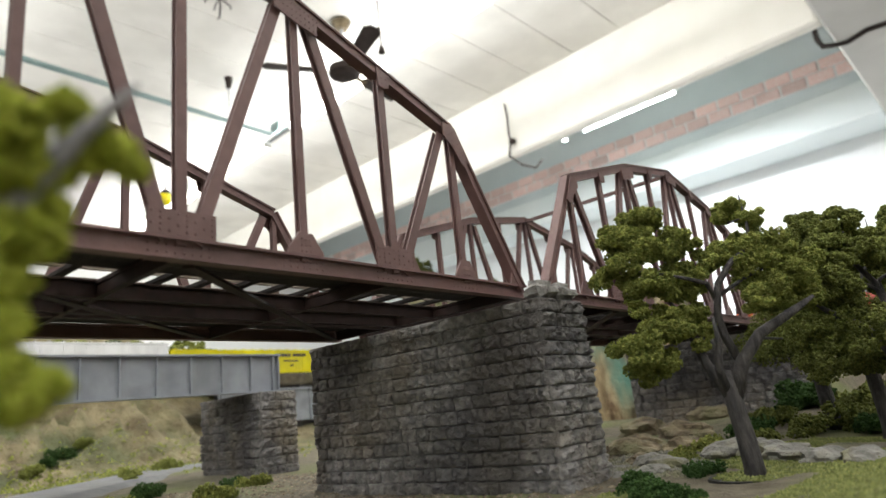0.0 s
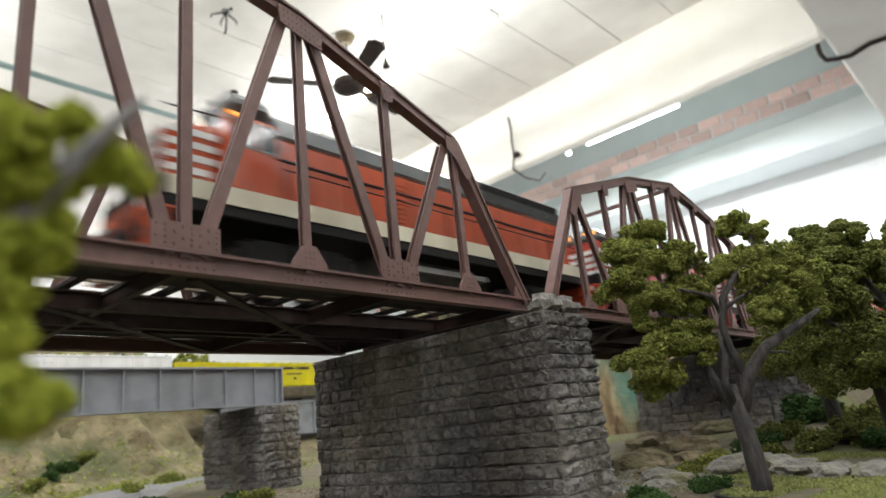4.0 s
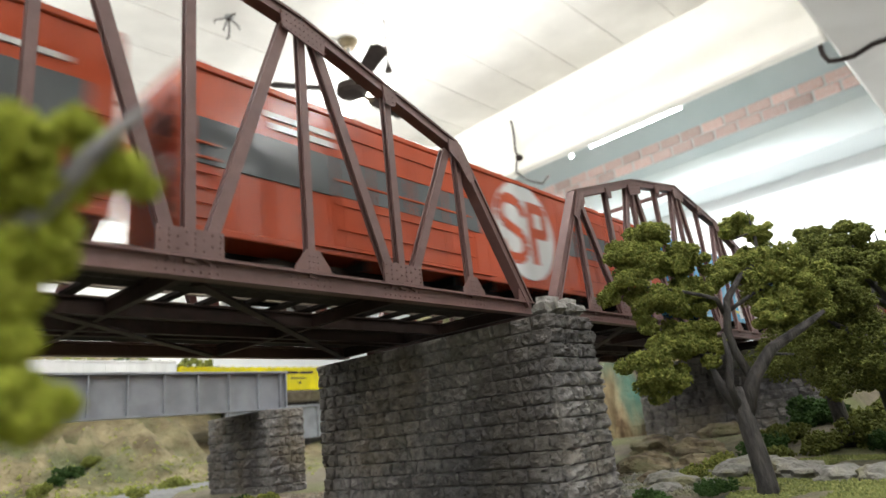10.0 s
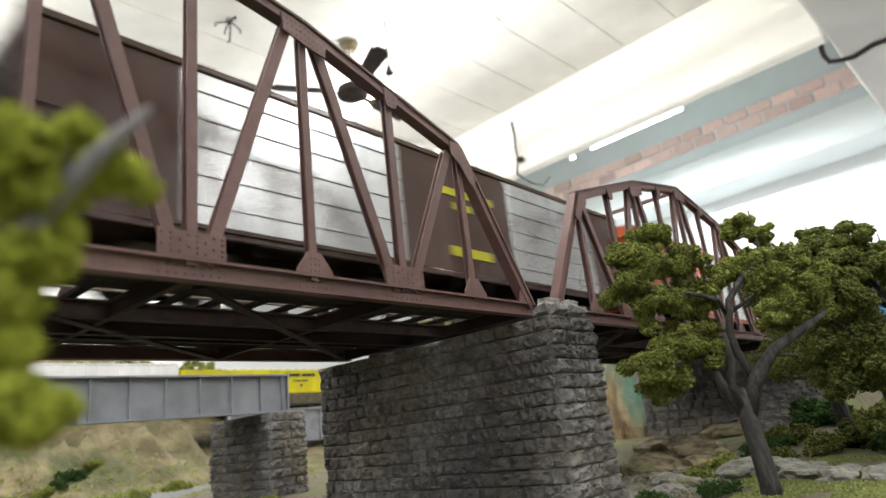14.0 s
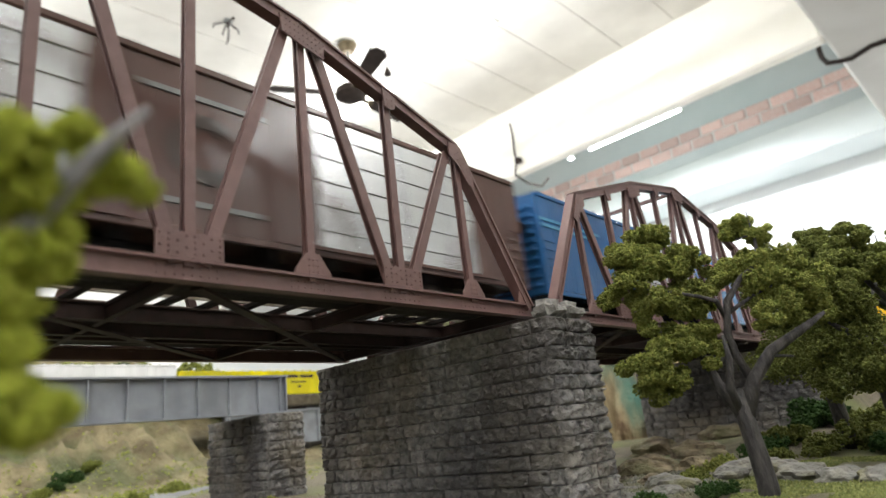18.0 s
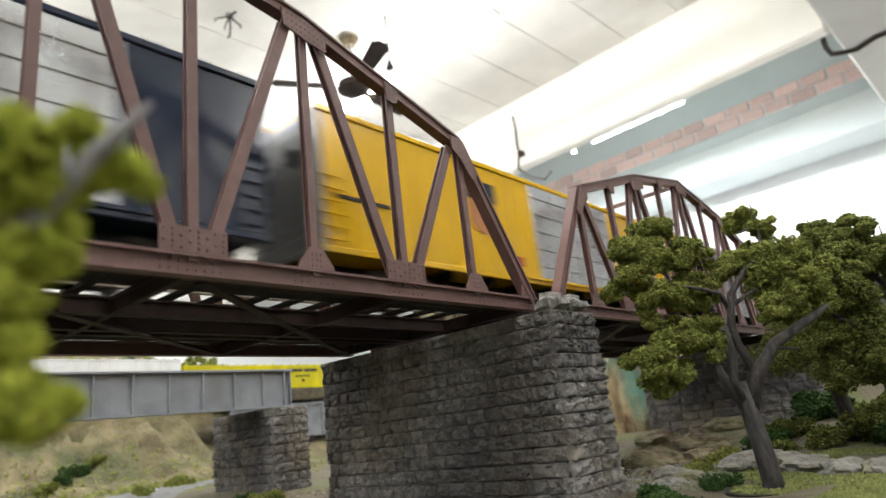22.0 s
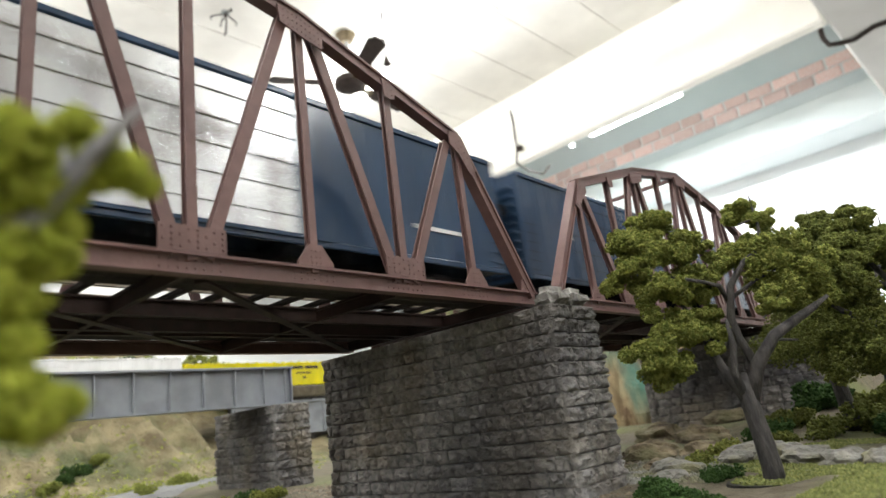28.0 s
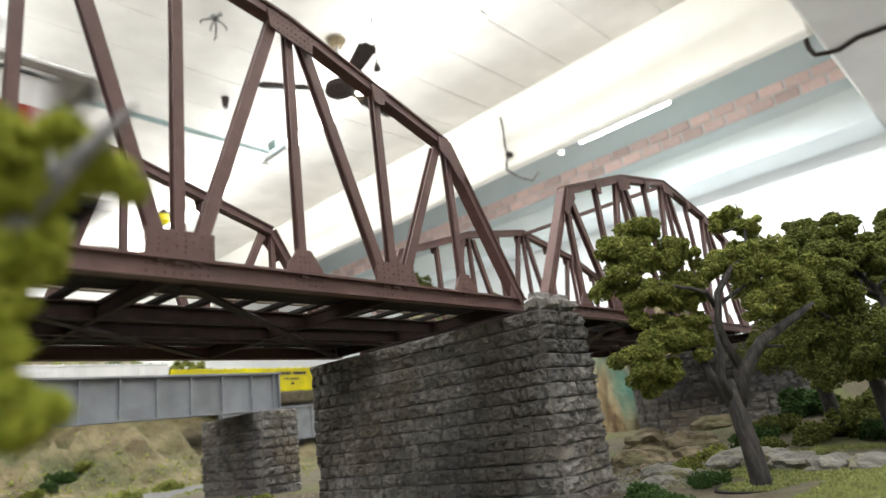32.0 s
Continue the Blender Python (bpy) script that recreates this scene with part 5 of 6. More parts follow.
        part("end_door", bx(*sorted((e * bl, e * (bl + 0.0009))), -0.0045, 0.0045, 0.020, 0.0430), M_GLASS, c)
        part("end_ladder", bx(*sorted((e * (hl - 0.003), e * (hl - 0.0022))), 0.008, 0.0145, 0.018, 0.047), M_BLACK, c)
    part("underframe", bx(-bl, bl, -0.010, 0.010, 0.0085, 0.0182), M_BLACK, c)
    for e in (-1, 1):
        truck(c, e * (hl - 0.030))
    couplers(c, hl)
    k = cyl(nb(), (cup - 0.03, 0.006, 0.049), (cup - 0.03, 0.006, 0.057), 0.0015, n=8)
    part("stove_pipe", k, M_BLACK, c)
    return c


# ---------------------------------------------------------------- the place is put together
room()
ceiling_fan()
fixtures()
layout()
first_span = truss_bridge()
copy_thing(first_span, Matrix.Translation((GAP + 10 * P, 0, 0)))
stone_pier("stone_pier", -0.0085, 0.0172, -0.0118, 0.1015, -0.0605, -0.0022, 13, "weathered grey cut-stone bridge pier under the truss spans", True, 4, 18)
stone_pier("stone_pier", 0.300, 0.335, -0.0135, 0.1050, -0.0605, -0.0022, 10, "grey cut-stone abutment at the far end of the truss", False, 4, 11)
stone_pier("stone_pier", -0.325, -0.291, -0.0135, 0.1015, -0.0605, -0.0022, 8, "grey cut-stone abutment at the near end of the truss", False, 3, 8)
girder_bridge()
stone_pier("stone_pier", 0.058, 0.083, 0.2405, 0.314, -0.0605, -0.0090, 9, "grey cut-stone pier under the plate girder bridge", False, 3, 7)

# the tree beside the pier; limbs and clumps in shares of its height
TREE_LIMBS = [
    ([(0.005, 0, -0.02), (0.008, 0, 0.04), (0.001, 0, 0.138), (-0.008, 0, 0.212), (-0.014, 0, 0.29), (-0.01, 0, 0.35)], [0.054, 0.050, 0.047, 0.045, 0.042, 0.014]),
    ([(-0.022, 0, 0.27), (-0.062, 0.03, 0.372), (-0.082, 0.05, 0.457), (-0.099, 0.06, 0.547), (-0.17, 0.06, 0.66)], [0.030, 0.024, 0.019, 0.014, 0.006]),
    ([(-0.02, 0, 0.27), (-0.052, -0.03, 0.357), (-0.041, -0.05, 0.443), (-0.048, -0.06, 0.53)], [0.024, 0.019, 0.015, 0.007]),
    ([(-0.004, 0, 0.26), (0.042, -0.01, 0.376), (0.112, -0.03, 0.461), (0.242, -0.05, 0.53), (0.31, -0.05, 0.567)], [0.036, 0.033, 0.028, 0.019, 0.009]),
    ([(0.042, 0, 0.366), (0.012, 0.02, 0.472), (-0.005, 0.0, 0.537), (0.01, -0.02, 0.646), (0.071, -0.03, 0.722), (0.142, -0.04, 0.766), (0.149, -0.04, 0.85), (0.143, -0.04, 0.955)], [0.022, 0.021, 0.020, 0.018, 0.014, 0.011, 0.008, 0.003]),
    ([(0.003, 0.0, 0.59), (-0.031, -0.03, 0.651), (-0.088, -0.05, 0.667), (-0.193, -0.05, 0.699), (-0.29, -0.05, 0.72)], [0.013, 0.012, 0.010, 0.007, 0.003]),
    ([(0.009, -0.01, 0.606), (0.096, -0.02, 0.653), (0.18, -0.02, 0.685)], [0.012, 0.009, 0.004]),
    ([(0.087, -0.03, 0.858), (0.182, -0.05, 0.879)], [0.006, 0.002]),
    ([(0.107, -0.03, 0.446), (0.169, -0.06, 0.434)], [0.009, 0.005]),
]
TREE_CROWN = [((-0.216, 0.0, 0.902), 0.064), ((-0.281, 0.02, 0.83), 0.076), ((-0.193, -0.03, 0.804), 0.064), ((-0.079, 0.03, 0.812), 0.074), ((0.004, 0.02, 0.771), 0.057), ((0.124, 0.0, 0.914), 0.05), ((0.175, -0.02, 0.878), 0.040),
              ((0.203, 0.0, 0.791), 0.082), ((0.106, 0.05, 0.77), 0.067), ((-0.328, 0.0, 0.735), 0.07), ((-0.236, 0.0, 0.684), 0.08), ((-0.128, 0.05, 0.672), 0.07), ((-0.2, 0.0, 0.558), 0.076), ((-0.307, 0.0, 0.462), 0.08), ((-0.239, 0.02, 0.406), 0.07),
              ((-0.093, 0.06, 0.497), 0.065), ((-0.058, 0.07, 0.573), 0.05), ((0.199, -0.02, 0.687), 0.085), ((0.266, -0.02, 0.629), 0.085), ((0.132, -0.05, 0.572), 0.05), ((-0.03, 0.06, 0.702), 0.055), ((0.297, 0.0, 0.718), 0.065)]


def turned(limbs, crown, deg):
    m = Matrix.Rotation(radians(deg), 3, "Z")
    return ([([tuple(m @ Vector(p)) for p in pts], rad) for pts, rad in limbs], [(tuple(m @ Vector(c)), r) for c, r in crown])


for place, h, seed, deg, lab in (((0.0203, -0.055, -0.0603), 0.085, 3, -50, "model tree with a forked grey trunk and yellow green foam crown"),
                                 ((0.0700, -0.0915, -0.0590), 0.080, 5, 150, "broad model tree with grey limbs and a dense foam crown"),
                                 ((0.116, -0.0775, -0.0585), 0.086, 8, -35, "tall model tree with a spreading foam crown"),
                                 ((0.167, -0.050, -0.0585), 0.104, 12, 230, "model tree with a rounded foam crown behind the others"),
                                 ((0.629, 0.60, ground_z(0.629, 0.60) - 0.002), 0.10, 15, 10, "small model tree on the hill top"), ((0.812, 0.60, ground_z(0.812, 0.60) - 0.002), 0.10, 17, 80, "small dark model tree on the hill")):
    low = [((0.2, 0.08, 0.46), 0.12), ((-0.17, -0.12, 0.40), 0.12), ((0.02, 0.2, 0.38), 0.13), ((0.06, -0.2, 0.36), 0.12), ((-0.2, 0.1, 0.52), 0.12)] if seed in (5, 8, 12) else []
    a, b = turned(TREE_LIMBS, TREE_CROWN + low, deg)
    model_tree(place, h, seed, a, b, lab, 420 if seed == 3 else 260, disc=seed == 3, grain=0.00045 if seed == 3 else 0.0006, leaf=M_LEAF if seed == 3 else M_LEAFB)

# the near tree whose twigs hang before the lens
near = empty("model_tree", Matrix.Translation(EYE))
tagged(near, "model tree with clumps of yellow green foam on grey twigs", "tree", "model trees")


def ray(u, v, d):
    """A point d metres from the eye on its first view."""
    f = 1113.7
    m = aim(40.0, 15.8, -6.4).to_3x3()
    return (m @ Vector(((u - 784) / f, (441 - v) / f, -1)).normalized()) * d


rng = random.Random(21)
d = ([], [])
for u, v, dd, r in ((0, 250, 0.046, 0.0030), (45, 330, 0.046, 0.0022), (25, 440, 0.046, 0.0022), (95, 400, 0.047, 0.0014), (80, 455, 0.046, 0.0016), (5, 530, 0.046, 0.0017), (132, 222, 0.047, 0.0012), (212, 298, 0.047, 0.0014), (165, 312, 0.047, 0.0010), (250, 328, 0.047, 0.0008), (150, 275, 0.0465, 0.0007), (112, 335, 0.0465, 0.0010), (185, 245, 0.0465, 0.0005), (10, 600, 0.046, 0.0016), (85, 715, 0.046, 0.0015), (40, 740, 0.046, 0.0018), (10, 680, 0.046, 0.0016), (-60, 500, 0.047, 0.004), (-70, 300, 0.047, 0.004), (-70, 720, 0.047, 0.004)):
    clump(d, ray(u, v, dd), r, rng, 260, 0.0005)
lump_part("crown", d, M_LEAFN, near, "yellow green foam foliage in clumps")
part("limb", tube(nb(), [ray(-80, 480, 0.046), ray(40, 400, 0.0455), ray(130, 300, 0.0455), ray(200, 232, 0.0455), ray(262, 180, 0.0455)], [0.0010, 0.0008, 0.0007, 0.0005, 0.0002]), M_TWIG, near, smooth=True)
part("trunk", tube(nb(), [ray(-80, 420, 0.048), ray(-160, 800, 0.05), ray(-220, 1200, 0.055)], [0.0014, 0.002, 0.0026]), M_BARK, near, smooth=True)

for i, (x, y, r, m) in enumerate(((-0.005, -0.0330, 0.0068, 0), (-0.0135, -0.0405, 0.0062, 0), (-0.0105, -0.0470, 0.0045, 0), (0.0300, -0.0385, 0.0055, 0), (0.0225, -0.0372, 0.0040, 0), (0.000, -0.0290, 0.0035, 1), (0.055, -0.02, 0.006, 1), (0.09, -0.02, 0.009, 1), (0.12, -0.03, 0.008, 2), (0.15, -0.04, 0.0105, 2), (0.17, -0.06, 0.014, 2),
                                  (0.19, -0.02, 0.011, 2), (0.16, -0.015, 0.010, 0), (0.21, -0.06, 0.018, 2), (0.15, -0.07, 0.010, 0), (0.24, -0.03, 0.016, 0), (-0.03, 0.14, 0.008, 1), (0.0, 0.16, 0.007, 1), (-0.055, 0.17, 0.007, 1), (-0.02, 0.22, 0.008, 0), (0.010, 0.194, 0.006, 0), (-0.023, 0.150, 0.005, 1), (0.012, 0.512, 0.010, 1), (0.045, 0.540, 0.011, 0), (0.075, 0.565, 0.010, 1), (0.030, 0.528, 0.008, 0), (0.03, 0.36, 0.008, 1), (0.05, 0.40, 0.009, 1), (0.1, 0.45, 0.012, 1))):
    bush(x, y, ground_z(x, y) - 0.001, r, 40 + i, (M_LEAFD, M_LEAF, M_LEAFB)[m], ("low dark green foam bush", "low yellow green foam bush", "olive green foam bush under the trees")[m])


# shrubs on the rise behind the far track
rng = random.Random(77)
for i in range(13):
    x, y = 0.10 + 0.036 * i + rng.uniform(-0.01, 0.01), 0.80 + rng.uniform(-0.02, 0.03)
    g = ground_z(x, y)
    bush(x, y, g - 0.002, min(0.055, max(0.012, (rng.uniform(0.104, 0.118) - g) / 1.1)), 90 + i, M_LEAF if i % 3 else M_LEAFD, "shrub of green foam on the rise behind the far track")

# ---------------------------------------------------------------- scenery behind and round the bridges
def scatter(name, n, seed, place, size, material, label, flat=1.0):
    rng = random.Random(seed)
    vs, fs = [], []
    while n > 0:
        n -= 1
        x, y = place(rng)
        z = ground_z(x, y)
        s = size * rng.uniform(0.5, 1.5)
        b = len(vs)
        a0 = rng.uniform(0, 6.28)
        for i in range(4):
            a = a0 + i * 1.571 + rng.uniform(-0.4, 0.4)
            k = s * rng.uniform(0.6, 1.2)
            vs.append((x + k * math.cos(a), y + k * math.sin(a), z - 0.0002 + rng.uniform(0, 0.3) * s * flat))
        vs.append((x + rng.uniform(-0.4, 0.4) * s, y + rng.uniform(-0.4, 0.4) * s, z + s * flat * rng.uniform(0.7, 1.3)))
        fs += [(b, b + 1, b + 4), (b + 1, b + 2, b + 4), (b + 2, b + 3, b + 4), (b + 3, b, b + 4)]
    me = bpy.data.meshes.new(name)
    me.from_pydata(vs, [], fs)
    me.materials.append(material)
    tagged(new(name, me), label, name.replace("_", " "), kind="stuff")


def bank(rng):
    while True:
        x, y = rng.uniform(-0.11, 0.14), rng.uniform(-0.125, -0.02)
        if noise.noise((x * 25, y * 25, 4.0)) > -0.15 + 6 * (y + 0.055) and math.hypot(x - EYE.x, y - EYE.y) > 0.03:
            return x, y


scatter("grass_turf", 45000, 1, bank, 0.00055, M_GRASS, "fine yellow green turf scatter on the bank", 1.0)
scatter("leaf_litter", 9000, 2, lambda r: (r.uniform(-0.10, 0.12), r.uniform(-0.03, 0.22)), 0.0009, M_LITTER, "beige leaf litter and gravel round the piers", 0.5)
scatter("pale_rubble", 2600, 7, lambda r: (r.uniform(0.018, 0.10), r.uniform(-0.036, 0.012)), 0.0011, M_ROCK, "pale crumbled stone between the ledges", 0.7)
scatter("green_scatter", 2400, 3, lambda r: (r.gauss(0.02, 0.12), r.gauss(0.50, 0.05)), 0.0016, M_LEAF, "tufts of green scatter beyond the girder bridge", 1.0)


def rock(x, y, r, seed, material, label, squash=0.5):
    k = nb()
    bmesh.ops.create_icosphere(k, subdivisions=3, radius=1.0)
    for v in k.verts:
        n = noise.noise(v.co * 1.7 + Vector((seed * 3.1, 0, 0))) * 0.35 + noise.noise(v.co * 5 + Vector((seed, 0, 0))) * 0.14
        v.co *= 1 + n
        v.co.z *= squash
    bmesh.ops.scale(k, vec=(r, r * 0.8, r), verts=k.verts)
    o = part("rock", k, material, at=Matrix.Translation((x, y, ground_z(x, y) + r * 0.1)) @ Matrix.Rotation(seed, 4, "Z"))
    tagged(o, label, "rock", "rocks on the layout")


for i, (x, y, r) in enumerate(((0.0560, -0.0560, 0.009), (0.0460, -0.0690, 0.008), (0.0420, -0.0790, 0.007), (0.0640, -0.0470, 0.010), (0.0380, -0.0230, 0.008), (0.0480, -0.0140, 0.008), (0.0600, -0.0330, 0.007), (0.082, -0.034, 0.011), (0.0260, -0.0240, 0.005))):
    rock(x, y, r, i + 1, M_ROCK, "pale weathered outcrop rock by the trees", 0.44)
for i, (x, y, r) in enumerate(((0.0957, 0.016, 0.012), (0.058, -0.006, 0.0065), (0.135, 0.03, 0.016), (0.175, 0.022, 0.015), (0.12, 0.0, 0.011), (0.20, 0.055, 0.018), (0.25, 0.03, 0.016))):
    rock(x, y, r, i + 11, M_LEDGE, "brown painted ledge rock at the foot of the cliff", 0.42)


def cliff():
    me = grid_mesh(0.10, 0.55, -0.09, 0.07, 70, 40, lambda x, y: 0.0)
    for v in me.vertices:
        y, z = v.co.x, v.co.y
        w = noise.noise((y * 22, z * 7, 3.0)) * 0.045 + abs(noise.noise((y * 60, z * 22, 8.0))) * 0.022
        v.co = (0.42 + (z + 0.09) * 0.25 + w + max(0, (y - 0.22)) * 0.5, y, z)
    me.materials.append(M_CLIFF)
    tagged(new("rock_cliff", me), "painted rock cliff in tan with green streaks", "cliff", kind="structure")


cliff()

# the road across the valley
me = grid_mesh(0, 1, 0, 1, 60, 6, lambda x, y: 0.0)
for v in me.vertices:
    s, c = v.co.x, v.co.y - 0.5
    px, py = -0.40 + 1.1 * s - 0.066 * c, 0.0 + 0.99 * s + 0.073 * c
    v.co = (px, py, (-0.0555 if abs(c) < 0.45 else -0.064) + 0.02 * max(0.0, s - 0.8))
me.materials.append(M_ROAD)
tagged(new("road", me), "pale grey model road across the valley", "road", kind="structure")

# the far track on its shelf and girders, with standing cars
shelf = tagged(part("track_shelf", bx(-0.6, 0.52, 0.628, 0.705, 0.0256, 0.0268, 0.0006), M_GROUND), "earth coloured shelf that carries the far track", "shelf", kind="structure")
part("shoulder", bx(-0.6, 0.52, 0.640, 0.647, 0.0270, 0.0425, 0.002), M_GROUND, shelf)
for dy in (-0.00865, 0.00865):
    part("rail", bx(-0.6, 0.52, 0.67 + dy - 0.0006, 0.67 + dy + 0.0006, 0.0305, 0.0326), M_RAIL, shelf)
tie = None
for i in range(120):
    if tie is None:
        tie = part("tie", bx(-0.0013, 0.0013, -0.015, 0.015, 0.0270, 0.0305), M_TIE, shelf)
        o = tie
    else:
        o = new("tie", tie.data)
        o.parent = shelf
    o.matrix_basis = Matrix.Translation((-0.2 + i * 0.006, 0.67, 0))
g = tagged(empty("girder_wall", Matrix.Translation((0.25, 0.6245, -0.0235))), "grey plate girder below the far track", "girder")
part("web", bx(0, 0.27, 0, 0.003, 0, 0.0440), M_GIRD, g)
part("flange", bx(0, 0.27, -0.004, 0, 0.0420, 0.0443), M_GIRD, g)
for i in range(8):
    part("stiffener", bx(0.002 + i * 0.034, 0.0045 + i * 0.034, -0.0035, -0.0001, 0.0005, 0.0418), M_GIRD, g)
for i in range(3):
    k = bx(0.28 + i * 0.10, 0.31 + i * 0.10, 0.635, 0.69, -0.075, 0.0254, 0.001)
    tagged(part("pier_block", k, M_STONE), "plain grey pier block below the far girder", "pier", "far girder piers")

# ---------------------------------------------------------------- the train
S, D0 = M_SILVER, PAINTS
SP_BAND = [(-0.150, -0.026, 0.031, 0.0445, D0["dove"]), (0.040, 0.150, 0.031, 0.0445, D0["dove"])]
SP_MARKS = [(-0.0155, 0.0285, 0.0150, 0.0600, D0["white"], "disc"), (-0.0140, 0.0070, 0.0225, 0.0520, D0["vermilion"], "bend"), (0.0090, 0.0140, 0.0225, 0.0520, D0["vermilion"], "top"), (0.0140, 0.0230, 0.0470, 0.0520, D0["vermilion"], "top"), (0.0140, 0.0230, 0.0350, 0.0398, D0["vermilion"], "top"), (0.0200, 0.0245, 0.0368, 0.0502, D0["vermilion"], "top"),
            (-0.125, -0.085, 0.0510, 0.0530, D0["pale"], "bar"), (-0.122, -0.090, 0.0475, 0.0495, D0["pale"], "bar"), (0.055, 0.075, 0.0505, 0.0522, D0["pale"], "bar"), (0.125, 0.145, 0.048, 0.0495, D0["pale"], "bar"), (-0.08, -0.05, 0.0185, 0.0198, D0["pale"], "bar"), (0.07, 0.1, 0.0185, 0.0198, D0["pale"], "bar")]
TXT = lambda x0, z0, n, m, w=0.03: [(x0, x0 + w * (1 - 0.13 * (i % 3)), z0 - 0.0042 * i, z0 - 0.0042 * i + 0.0018, m, "bar") for i in range(n)]
